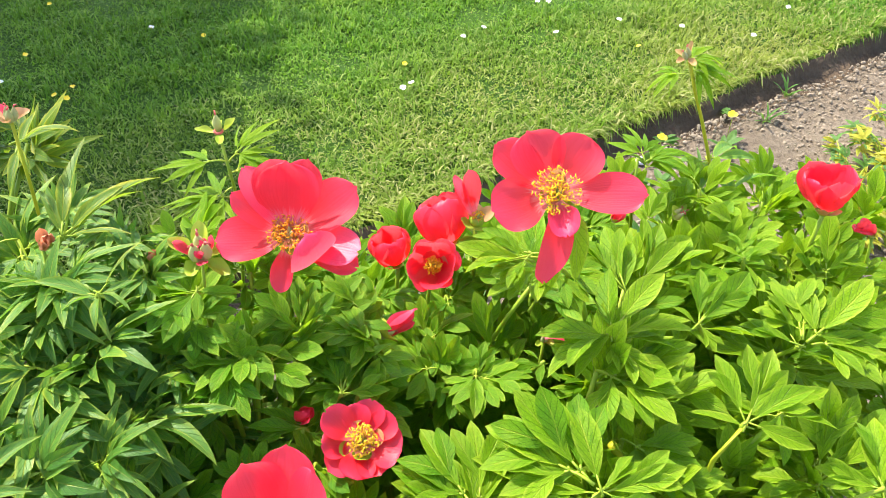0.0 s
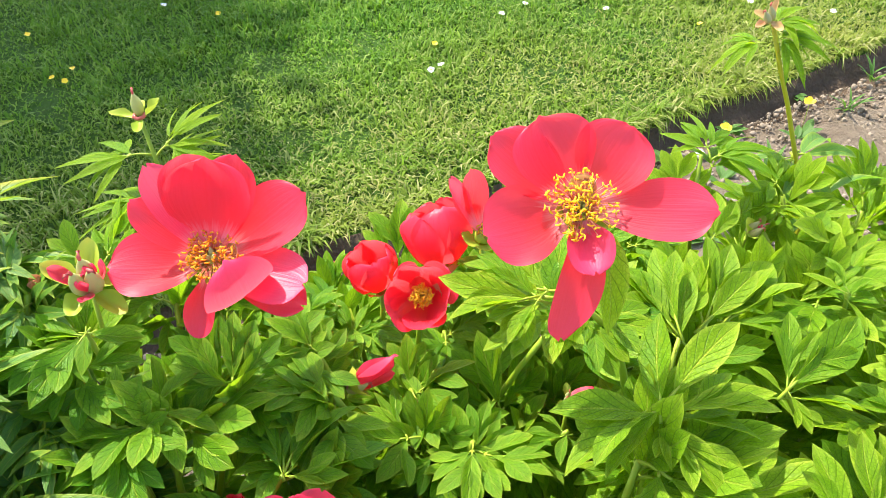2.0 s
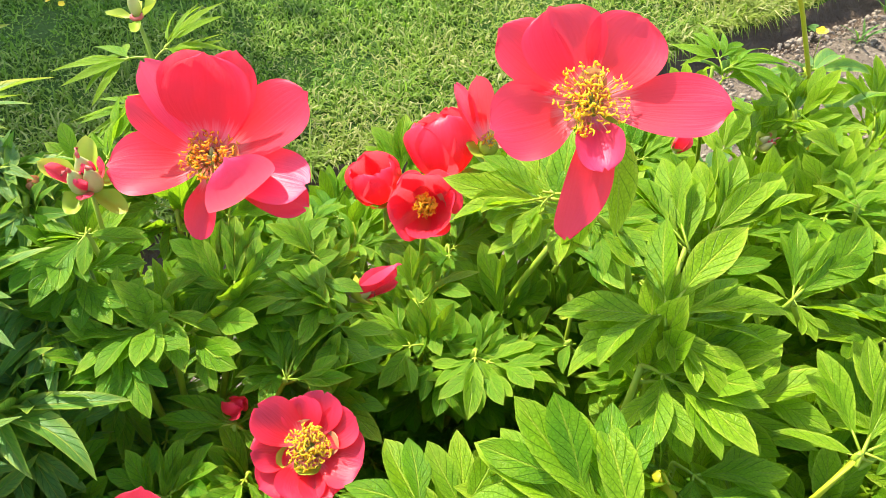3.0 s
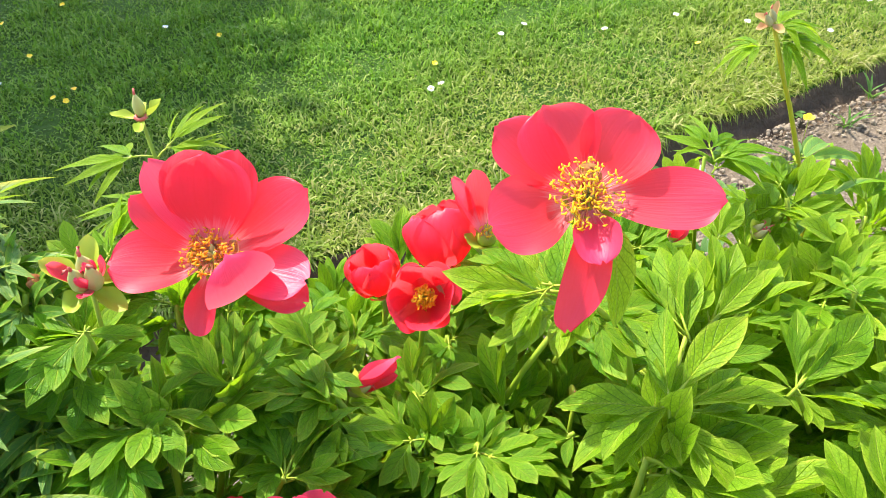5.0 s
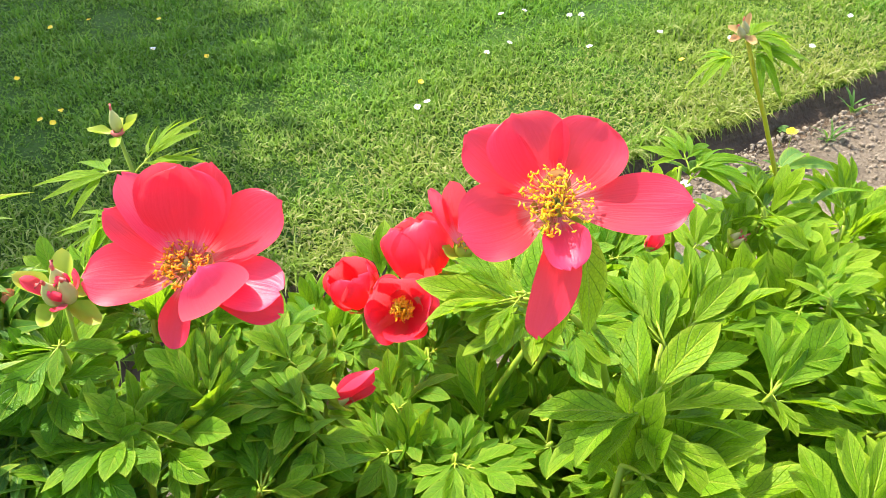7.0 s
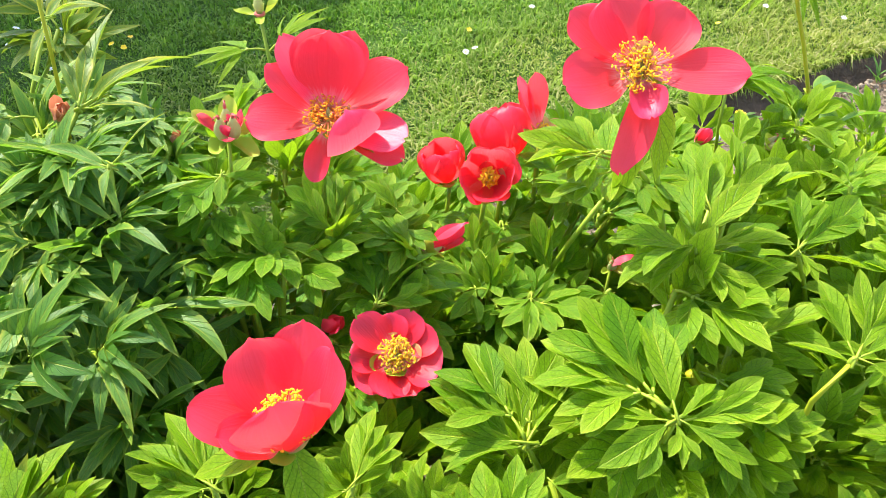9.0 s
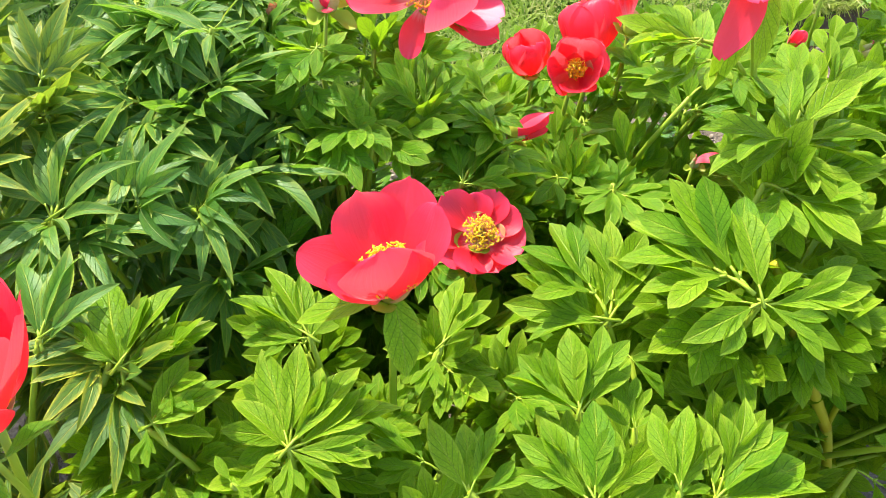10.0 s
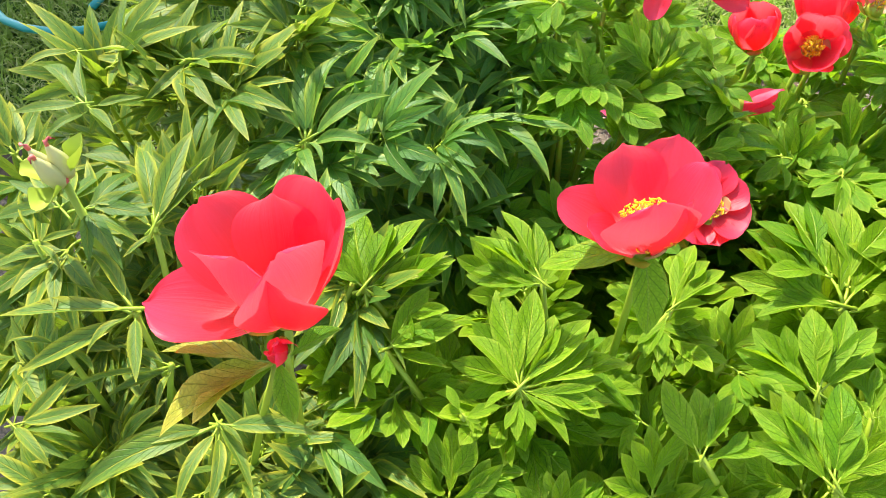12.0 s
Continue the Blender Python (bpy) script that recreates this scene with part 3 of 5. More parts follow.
def seed_head(bush, centre, axis, size, seed, sepals=5, wither=0, lean=None, russet=False, label="", pods=3, broad=1.0, thick=0.0030, stemmed=True):
    """A finished flower: pods over spread sepals, with shrunken petals where any are left."""
    rng = random.Random(seed)
    m = Matrix.Translation(Vector(centre) - bush.foot) @ along(axis)
    head = part("seed_head", mesh_of("seed_head", carpel_mesh(size, pods, seed, 9 if pods > 1 else 3), CARPEL if size > 0.03 or pods == 1 else POD, CARPEL_TIP), bush.ob, m, label)
    if not russet:
        bm = bmesh.new()
        tube(bm, [turn(30 * k) @ Vector((0, 0.20 * size, 0.03 * size)) for k in range(13)], [0.075 * size] * 13, 6)
        part("collar", mesh_of("collar", bm, CARPEL_TIP), head, None, "dark red ring at the foot of the pods")
    for k in range(sepals):
        pm = turn(360 * k / sepals + rng.uniform(-15, 15)) @ Matrix.Translation((0, 0.10 * size, 0)) @ turn(0, rng.uniform(-25, 20))
        part("sepal", sepal_mesh(size * rng.uniform(0.9, 1.3), size * broad * rng.uniform(0.55, 0.8), 0.62, seed * 31 + k, SEPAL_RUSSET if russet else SEPAL), head, pm)
    for k in range(wither):
        pm = turn(rng.uniform(0, 360)) @ Matrix.Translation((0, 0.15 * size, 0.05 * size)) @ turn(0, rng.uniform(10, 70))
        part("withered_petal", petal_mesh(size * rng.uniform(0.7, 1.05), size * 0.4, 0.4, rng.uniform(0.8, 1.8), 0.15, seed * 37 + k, PETAL_PINK), head, pm)
    if stemmed:
        bush.stem(Vector(centre) - Vector(axis).normalized() * 0.002, lean or axis, thick, STEM_RUSSET if russet else None)
    return head


# ---- ground ----
def edge_wobble(a):
    return 0.035 * noise.noise((a * 2.3, 4.1, 0)) + 0.022 * noise.noise((a * 8.0, 1.7, 0)) + 0.010 * noise.noise((a * 27.0, 3.3, 0))


def build_ground():
    """One sheet: the bed's soil, the cut edge of the turf and the lawn, out to the horizon."""
    steps = [-400, -150, -60, -25, -10, -5] + [-3 + 0.05 * k for k in range(141)] + [5, 7, 12, 30, 70, 160, 400]
    across = [-400, -60, -12, -5] + [-3.0 + 0.06 * k for k in range(48)] + [-0.09, -0.05, -0.025, -0.012, 0.0, 0.03, 0.08, 0.2, 0.45, 0.9, 1.6, 2.6, 5, 20, 90, 400]
    lip = across.index(-0.012)
    bm = bmesh.new()
    grid = []
    for a in steps:
        near = abs(a) < 4.5
        row = []
        for j, b in enumerate(across):
            w = edge_wobble(a) if near else 0.0
            p = EDGE_A + EDGE_ALONG * a + EDGE_OUT * (b + (w if abs(b) < 0.3 else 0.0))
            if j < lip:
                p.z = SOIL_LEVEL
                if near and j >= lip - 2:
                    p += EDGE_OUT * 0.02 * noise.noise((a * 17, 8, j))
                    p.z += 0.016 * (j - lip + 2) + 0.012 * noise.noise((a * 12, 6, j))
                if near and b > -0.2:
                    p.z -= {4: 0.003, 3: 0.014, 2: 0.018, 1: 0.016}.get(lip - j, 0.0)
                if near and b > -3.2:
                    p.z += 0.016 * noise.noise(p * 7.0) + 0.010 * noise.noise(p * 21.0)
            elif j == lip:
                p.z = -0.022 + (0.012 * noise.noise((a * 13, 2, 2)) if near else 0)
            else:
                p.z = 0.0
                if near and b < 3:
                    p.z += 0.006 * noise.noise(p * 5.0) + 0.008 * noise.noise(p * 1.3)
            row.append(bm.verts.new(p))
        grid.append(row)
    for r, s in zip(grid, grid[1:]):
        for j in range(len(across) - 1):
            f = bm.faces.new((r[j], s[j], s[j + 1], r[j + 1]))
            # Slot 2 also covers flat soil at the cut's foot, painted dark as shade.
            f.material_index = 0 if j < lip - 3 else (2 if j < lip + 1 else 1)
    ob = new("ground", mesh_of("ground", bm, SOIL, TURF, CUT_SOIL_SHADED))
    return tagged(ob, "crumbly bare garden soil beside a mown green lawn", "ground", kind="structure")


build_ground()


def lawn_point(x, y):
    """How far a place lies inside the lawn, past its cut edge."""
    d = Vector((x, y, 0)) - EDGE_A
    return d.dot(EDGE_OUT) - edge_wobble(d.dot(EDGE_ALONG))


def build_grass():
    """Mown grass blades, short and dense, ragged along the cut edge."""
    rng = np.random.default_rng(5)
    count = 330000
    x = rng.uniform(-2.3, 2.7, count)
    y = rng.uniform(0.55, 3.9, count)
    run = rng.uniform(-1.2, 3.2, 14000)
    off = rng.uniform(0.012, 0.06, 14000)
    x = np.concatenate([x, EDGE_A.x + EDGE_ALONG.x * run + EDGE_OUT.x * off])
    y = np.concatenate([y, EDGE_A.y + EDGE_ALONG.y * run + EDGE_OUT.y * off])
    inside = np.array([lawn_point(a, b) for a, b in zip(x, y)])
    gaps = np.array([noise.noise((a * 11, b * 11, 3.5)) for a, b in zip(x, y)])
    keep = (inside > 0.012) & ((gaps > -0.12) | (rng.random(len(x)) < 0.6) | (inside < 0.06))
    x, y, inside = x[keep], y[keep], inside[keep]
    n = len(x)
    tuft = np.array([noise.noise((a * 6, b * 6, 0.5)) for a, b in zip(x, y)])
    broad = np.array([noise.noise((a * 1.7, b * 1.7, 7.5)) for a, b in zip(x, y)])
    length = rng.uniform(0.020, 0.052, n) * (1 + 0.7 * tuft + 0.3 * broad)
    length[rng.random(n) < 0.03] *= 1.6
    length[inside < 0.05] *= 1.12
    az = rng.uniform(0, 2 * np.pi, n)
    over = inside < 0.035
    length[over & (rng.random(n) < 0.18)] *= 1.7
    hang = over & (rng.random(n) < 0.6)
    az[hang] = math.atan2(-EDGE_OUT.y, -EDGE_OUT.x) + rng.normal(0, 0.7, int(hang.sum()))
    tilt = rng.uniform(0.6, 1.95, n)
    tilt[over] += 0.3
    width = rng.uniform(0.0013, 0.0040, n)
    d = np.stack([np.cos(az), np.sin(az), np.zeros(n)], 1)
    side = np.stack([-np.sin(az), np.cos(az), np.zeros(n)], 1)
    base = np.stack([x, y, np.full(n, -0.004)], 1)
    up = np.array([0, 0, 1.0])
    mid = base + d * (length * 0.45 * np.sin(tilt * 0.6))[:, None] + up * (length * 0.55 * np.cos(tilt * 0.6))[:, None]
    tip = mid + d * (length * 0.55 * np.sin(tilt * 1.35))[:, None] + up * (length * 0.5 * np.cos(tilt * 1.35))[:, None]
    verts = np.stack([base - side * width[:, None], base + side * width[:, None], mid - side * (width * 0.8)[:, None], mid + side * (width * 0.8)[:, None], tip], 1).reshape(-1, 3)
    sink_grass(verts, n, GRASS, "grass", "short mown lawn grass with straw-coloured tips")


def sink_grass(verts, n, material, name, label):
    k = (np.arange(n) * 5)[:, None]
    quads = np.concatenate([k + 0, k + 1, k + 3, k + 2], 1)
    tips = np.concatenate([k + 2, k + 3, k + 4], 1)
    me = bpy.data.meshes.new(name)
    me.vertices.add(len(verts))
    me.vertices.foreach_set("co", verts.ravel())
    loops = np.concatenate([quads.ravel(), tips.ravel()])
    me.loops.add(len(loops))
    me.loops.foreach_set("vertex_index", loops)
    starts = np.concatenate([np.arange(n) * 4, n * 4 + np.arange(n) * 3])
    me.polygons.add(2 * n)
    me.polygons.foreach_set("loop_start", starts)
    me.update(calc_edges=True)
    me.validate()
    me.materials.append(material)
    tagged(new(name, me), label, "grass", kind="stuff")


def build_dry_grass():
    """Flat straw-coloured blades, thickest along the edge of the turf."""
    rng = np.random.default_rng(8)
    n = 5000
    run = rng.uniform(-1.4, 3.2, n)
    off = np.abs(rng.normal(0, 0.28, n)) + 0.005
    base = np.stack([EDGE_A.x + EDGE_ALONG.x * run + EDGE_OUT.x * off, EDGE_A.y + EDGE_ALONG.y * run + EDGE_OUT.y * off, rng.uniform(0.004, 0.022, n)], 1)
    az = rng.uniform(0, 2 * np.pi, n)
    d = np.stack([np.cos(az), np.sin(az), rng.uniform(-0.1, 0.35, n)], 1)
    side = np.stack([-np.sin(az), np.cos(az), np.zeros(n)], 1) * rng.uniform(0.0009, 0.002, n)[:, None]
    length = rng.uniform(0.014, 0.034, n)[:, None]
    mid = base + d * length * 0.5 + np.array([0, 0, 0.004])
    tip = base + d * length
    verts = np.stack([base - side, base + side, mid - side, mid + side, tip], 1).reshape(-1, 3)
    sink_grass(verts, n, DRY_GRASS, "dry_grass", "dry straw-coloured grass along the lawn edge")


build_grass()
build_dry_grass()


def build_crumbs():
    """Clods and grit on the bare soil along the edge of the turf."""
    rng = random.Random(11)
    unit = []
    for s in range(5):
        b = bmesh.new()
        bmesh.ops.create_icosphere(b, subdivisions=1, radius=1.0)
        for v in b.verts:
            v.co *= 1 + 0.35 * noise.noise(v.co * 1.7 + Vector((s * 9, 0, 0)))
        b.verts.ensure_lookup_table()
        unit.append(([v.co.copy() for v in b.verts], [[v.index for v in f.verts] for f in b.faces]))
        b.free()
    verts, faces = [], []
    for _ in range(16000):
        a, b = rng.uniform(-0.9, 2.4), -0.075 - 0.75 * rng.random() ** 1.3
        p = EDGE_A + EDGE_ALONG * a + EDGE_OUT * b
        size = 0.0018 + 0.0085 * rng.random() ** 5
        p.z = SOIL_LEVEL + 0.016 * noise.noise(p * 7.0) + 0.25 * size
        m = Matrix.Translation(p) @ pose(0, 0, 0, rng.uniform(0, 360), rng.uniform(0, 360), rng.uniform(0, 360)) @ Matrix.Diagonal((size, size * rng.uniform(0.6, 1), size * rng.uniform(0.5, 0.9), 1))
        co, fs = unit[rng.randrange(5)]
        at = len(verts)
        verts += [m @ c for c in co]
        faces += [[at + i for i in f] for f in fs]
    me = bpy.data.meshes.new("soil_crumbs")
    me.from_pydata(verts, [], faces)
    me.materials.append(PEBBLE)
    tagged(new("soil_crumbs", me), "dry grey-brown soil crumbs and grit", "soil", kind="stuff")


build_crumbs()


def stone(x, y, size, seed, material, label):
    rng = random.Random(seed)
    bm = bmesh.new()
    bmesh.ops.create_icosphere(bm, subdivisions=2, radius=1.0)
    for v in bm.verts:
        v.co *= 1 + 0.22 * noise.noise(v.co * 1.3 + Vector((seed, 0, 0)))
        v.co = Vector((v.co.x * size, v.co.y * size * 0.75, v.co.z * size * 0.55))
    ob = new("stone", mesh_of("stone", bm, material))
    ob.matrix_basis = pose(x, y, SOIL_LEVEL + size * 0.30, rng.uniform(-10, 10), rng.uniform(-10, 10), rng.uniform(0, 360))
    tagged(ob, label, "stone", "stones on the soil")


stone(0.70, 1.74, 0.018, 1, PALE_STONE, "small pale stone lying on the soil")
_rs = random.Random(3)
for _k in range(16):
    _a, _b = _rs.uniform(0.7, 2.2), -_rs.uniform(0.10, 0.6)
    _p = EDGE_A + EDGE_ALONG * _a + EDGE_OUT * _b
    stone(_p.x, _p.y, _rs.uniform(0.006, 0.011), 20 + _k, PEBBLE, "small dusty brown stone lying on the soil")


# ---- peony bushes ----
def bush(x, y, kind, label, seed, shoots, filler, reach, height, lower=0.0):
    """shoots: tip and leaf size of each tall shoot; filler: lower shoots between them."""
    b = Bush(x, y, kind, label, seed)
    for px, py, pz, size in shoots:
        b.shoot((px, py, pz - lower), size * {"narrow": 0.96, "lance": 1.05}.get(kind, 1.0), 5, 3)
    rng = b.rng
    for _ in range(filler):
        a, r = rng.uniform(0, 6.283), reach * math.sqrt(rng.random())
        b.shoot((x + r * math.cos(a), y + r * math.sin(a), height * rng.uniform(0.55, 0.96)), rng.uniform(0.055, 0.075), 4, 3)
    return b


BROAD = "bushy peony with broad bright green leaves"
LANCE = "bushy peony with narrow yellow-edged green leaves"
NARROW = "bushy peony with narrow bluish-green leaves"
right = bush(0.16, 0.33, "broad", BROAD + " and one open red flower", 1, (
    (0.21, 0.456, 0.57, 0.077), (0.24, 0.511, 0.598, 0.074), (0.34, 0.491, 0.542, 0.085), (0.411, 0.37, 0.52, 0.086), (0.452, 0.306, 0.535, 0.084),
    (0.258, 0.329, 0.5, 0.061), (0.171, 0.367, 0.672, 0.085), (0.025, 0.256, 0.536, 0.082), (0.148, 0.261, 0.575, 0.09), (0.066, 0.294, 0.563, 0.06), (0.246, 0.372, 0.60, 0.07), (0.195, 0.312, 0.615, 0.075), (0.215, 0.262, 0.585, 0.07), (0.190, 0.278, 0.570, 0.075), (0.234, 0.313, 0.560, 0.075)), 14, 0.26, 0.48, 0.065)
back_right = bush(0.50, 0.68, "broad", BROAD + " beside bare soil", 2, (
    (0.334, 0.561, 0.599, 0.068), (0.411, 0.589, 0.624, 0.066), (0.445, 0.639, 0.642, 0.06), (0.471, 0.479, 0.544, 0.1), (0.54, 0.643, 0.573, 0.068),
    (0.585, 0.601, 0.552, 0.076), (0.373, 0.591, 0.619, 0.061), (0.576, 0.522, 0.539, 0.082), (0.408, 0.72, 0.657, 0.06), (0.576, 0.824, 0.549, 0.067),
    (0.655, 0.717, 0.555, 0.065), (0.266, 0.615, 0.606, 0.065)), 18, 0.30, 0.52, 0.055)
back = bush(-0.02, 0.58, "deep", BROAD + " and clustered red flowers", 3, (
    (0.122, 0.525, 0.63, 0.087), (-0.104, 0.52, 0.61, 0.05), (-0.086, 0.475, 0.60, 0.062), (-0.016, 0.521, 0.55, 0.05), (-0.002, 0.462, 0.55, 0.055), (0.043, 0.447, 0.56, 0.05)), 18, 0.22, 0.50, 0.03)
centre = bush(-0.24, 0.44, "deep", BROAD + " and one large red flower", 4, (
    (-0.223, 0.435, 0.625, 0.066), (-0.262, 0.411, 0.622, 0.062), (-0.172, 0.46, 0.622, 0.055), (-0.304, 0.477, 0.672, 0.058), (-0.104, 0.417, 0.57, 0.058),
    (-0.158, 0.34, 0.53, 0.052), (-0.234, 0.32, 0.53, 0.05)), 16, 0.17, 0.50, 0.03)
near = bush(-0.20, 0.12, "broad", BROAD + " and a red bowl-shaped flower", 5, (
    (-0.364, 0.113, 0.612, 0.056), (-0.236, 0.097, 0.568, 0.075), (-0.255, 0.195, 0.575, 0.06), (-0.133, 0.203, 0.58, 0.052), (-0.191, 0.136, 0.553, 0.05),
    (-0.121, 0.094, 0.554, 0.052), (-0.069, 0.172, 0.57, 0.05), (-0.334, 0.077, 0.57, 0.056), (-0.392, 0.079, 0.58, 0.053), (-0.285, 0.025, 0.53, 0.05),
    (-0.12, 0.028, 0.55, 0.06), (-0.279, -0.012, 0.53, 0.05), (-0.062, 0.044, 0.55, 0.05), (-0.19, 0.005, 0.54, 0.05), (-0.10, 0.065, 0.50, 0.055), (-0.135, 0.10, 0.50, 0.055), (-0.16, 0.06, 0.50, 0.055)), 16, 0.2, 0.46, 0.07)
near_right = bush(0.12, 0.10, "broad", BROAD + ", low and dense", 6, (
    (-0.003, 0.165, 0.537, 0.065), (0.056, 0.116, 0.55, 0.055), (0.122, 0.114, 0.55, 0.052), (0.119, 0.183, 0.55, 0.05), (0.007, 0.062, 0.55, 0.067)), 18, 0.24, 0.47, 0.07)
left = bush(-0.44, 0.40, "narrow", NARROW + " and withered flowers", 7, (
    (-0.482, 0.647, 0.706, 0.058), (-0.384, 0.558, 0.735, 0.052), (-0.435, 0.489, 0.725, 0.073), (-0.393, 0.46, 0.689, 0.065), (-0.457, 0.445, 0.705, 0.066),
    (-0.395, 0.412, 0.674, 0.07), (-0.439, 0.385, 0.678, 0.07), (-0.442, 0.336, 0.661, 0.075), (-0.343, 0.37, 0.60, 0.078), (-0.377, 0.293, 0.63, 0.065),
    (-0.35, 0.275, 0.58, 0.06), (-0.427, 0.263, 0.64, 0.068), (-0.349, 0.40, 0.64, 0.058), (-0.33, 0.435, 0.655, 0.057), (-0.351, 0.519, 0.714, 0.055),
    (-0.525, 0.587, 0.706, 0.074), (-0.296, 0.445, 0.63, 0.051), (-0.47, 0.243, 0.65, 0.072), (-0.486, 0.306, 0.665, 0.065), (-0.51, 0.409, 0.688, 0.065)), 12, 0.2, 0.55, 0.045)
far_left = bush(-0.72, 0.42, "lance", LANCE + ", tall and dense", 8, (
    (-0.565, 0.782, 0.697, 0.07), (-0.697, 0.264, 0.647, 0.072), (-0.629, 0.264, 0.654, 0.066), (-0.567, 0.255, 0.653, 0.066),
    (-0.53, 0.348, 0.677, 0.06), (-0.62, 0.40, 0.69, 0.07), (-0.72, 0.45, 0.70, 0.075), (-0.66, 0.58, 0.71, 0.075)), 12, 0.20, 0.55, 0.015)
near_left = bush(-0.55, 0.02, "lance", LANCE + " and green seed pods", 9, (
    (-0.396, 0.121, 0.62, 0.056), (-0.594, 0.144, 0.636, 0.06), (-0.547, 0.147, 0.64, 0.058), (-0.664, 0.089, 0.587, 0.064), (-0.604, 0.056, 0.56, 0.062),
    (-0.629, -0.014, 0.544, 0.062), (-0.555, -0.049, 0.546, 0.058), (-0.457, -0.06, 0.55, 0.054), (-0.569, -0.094, 0.547, 0.056), (-0.438, -0.013, 0.541, 0.052),
    (-0.37, -0.028, 0.53, 0.053), (-0.363, 0.024, 0.53, 0.05), (-0.571, 0.091, 0.592, 0.058), (-0.728, 0.158, 0.631, 0.064), (-0.674, 0.03, 0.555, 0.06)), 14, 0.2, 0.48, 0.05)

# ---- whorls at the tops of the shoots ----
whorl(right, (0.020, 0.227, 0.540), ("f", 32, 15, 0.112), ("b", 62, 8, 0.104), ("b", 14, 17, 0.086), ("f", -11, 17, 0.113), ("b", -29, 15, 0.100), ("f", 82, 3, 0.094), ("b", 110, -6, 0.075), ("b", -80, 3, 0.074))
whorl(right, (0.142, 0.217, 0.590), ("f", 37, 14, 0.143), ("f", 53, 11, 0.134), ("b", 8, 17, 0.092), ("f", 86, 1, 0.074), ("f", 121, -9, 0.081), ("f", 176, -17, 0.044), ("f", -70, 6, 0.064), ("f", -83, 2, 0.090), ("f", -117, -8, 0.071))
whorl(near_right, (-0.013, 0.115, 0.555), ("b", 68, 7, 0.063), ("f", 44, 13, 0.069), ("b", 10, 17, 0.066), ("f", -13, 17, 0.077), ("b", -42, 13, 0.068))
whorl(near_right, (0.041, 0.203, 0.520), ("b", -137, -13, 0.046), ("b", -69, 6, 0.027))
whorl(near_right, (-0.003, 0.037, 0.550), ("f", 50, 12, 0.078), ("f", 31, 15, 0.072), ("b", 1, 18, 0.076), ("b", -23, 16, 0.051))
whorl(near_right, (0.060, 0.051, 0.550), ("b", 20, 17, 0.061), ("f", -6, 17, 0.065), ("f", -25, 16, 0.060), ("b", -69, 6, 0.027))
whorl(near_right, (0.087, 0.050, 0.550), ("b", 4, 17, 0.066), ("f", -20, 17, 0.078), ("b", -53, 11, 0.074), ("b", -63, 8, 0.082), ("b", -80, 3, 0.085))
whorl(near_right, (0.035, 0.115, 0.535), ("b", 56, 10, 0.033), ("f", 16, 17, 0.046), ("f", -9, 17, 0.039), ("b", -65, 8, 0.026))
whorl(near, (-0.240, 0.068, 0.540), ("b", 56, 10, 0.060), ("b", 23, 16, 0.087), ("b", 4, 17, 0.085), ("b", -22, 16, 0.054), ("f", -34, 15, 0.085), ("f", -60, 9, 0.093), ("f", -85, 2, 0.073), ("f", -173, -17, 0.041), ("f", -126, -11, 0.057), ("b", 128, -11, 0.032))
whorl(near, (-0.240, 0.161, 0.565), ("f", 67, 7, 0.074), ("f", 84, 2, 0.061), ("b", 39, 14, 0.077), ("b", 19, 17, 0.062), ("f", 102, -4, 0.045), ("b", -17, 17, 0.046))
whorl(near, (-0.129, 0.173, 0.550), ("f", -37, 14, 0.062), ("f", -14, 17, 0.076), ("b", -63, 8, 0.032), ("f", 161, -17, 0.049))
whorl(near, (-0.383, 0.110, 0.570), ("b", 22, 16, 0.092), ("b", 24, 16, 0.049), ("b", -9, 17, 0.061), ("b", -25, 16, 0.079), ("b", -51, 11, 0.080), ("b", -65, 8, 0.056), ("b", 68, 7, 0.069))
whorl(near, (-0.353, 0.071, 0.545), ("b", -19, 17, 0.063), ("b", -49, 12, 0.071), ("b", -64, 8, 0.063), ("b", -86, 1, 0.050), ("f", -165, -17, 0.033), ("b", 45, 13, 0.036))
whorl(left, (-0.479, 0.232, 0.612), ("n", 37, 14, 0.103), ("n", 18, 17, 0.103), ("n", -8, 17, 0.104), ("n", -29, 15, 0.089), ("n", -50, 11, 0.087), ("n", -62, 8, 0.070), ("n", -83, 2, 0.064), ("n", -175, -17, 0.052), ("n", -138, -13, 0.035))
whorl(left, (-0.349, 0.352, 0.584), ("n", 46, 12, 0.087), ("n", -68, 7, 0.065), ("n", -89, 0, 0.109), ("n", -138, -13, 0.080), ("n", -121, -9, 0.062), ("n", -122, -9, 0.107), ("n", -178, -18, 0.071), ("n", -164, -17, 0.056), ("n", 109, -6, 0.068))
whorl(left, (-0.412, 0.309, 0.575), ("n", 147, -15, 0.073), ("n", 157, -16, 0.072), ("n", -140, -14, 0.079), ("n", -163, -17, 0.066), ("n", -113, -7, 0.060), ("n", 137, -13, 0.023), ("n", -44, 13, 0.063), ("n", -28, 16, 0.038))
whorl(near_left, (-0.439, 0.108, 0.600), ("n", 30, 15, 0.082), ("n", 1, 18, 0.080), ("n", -10, 17, 0.077), ("n", -42, 13, 0.070), ("n", -56, 10, 0.052))
whorl(near, (-0.078, 0.192, 0.500), ("b", 58, 10, 0.045), ("f", -11, 17, 0.046), ("b", 85, 2, 0.049), ("f", 157, -16, 0.036), ("b", -52, 11, 0.039))
whorl(near_right, (-0.096, 0.042, 0.540), ("b", 33, 15, 0.064), ("b", 10, 17, 0.055), ("f", -23, 16, 0.056), ("f", -68, 7, 0.056))
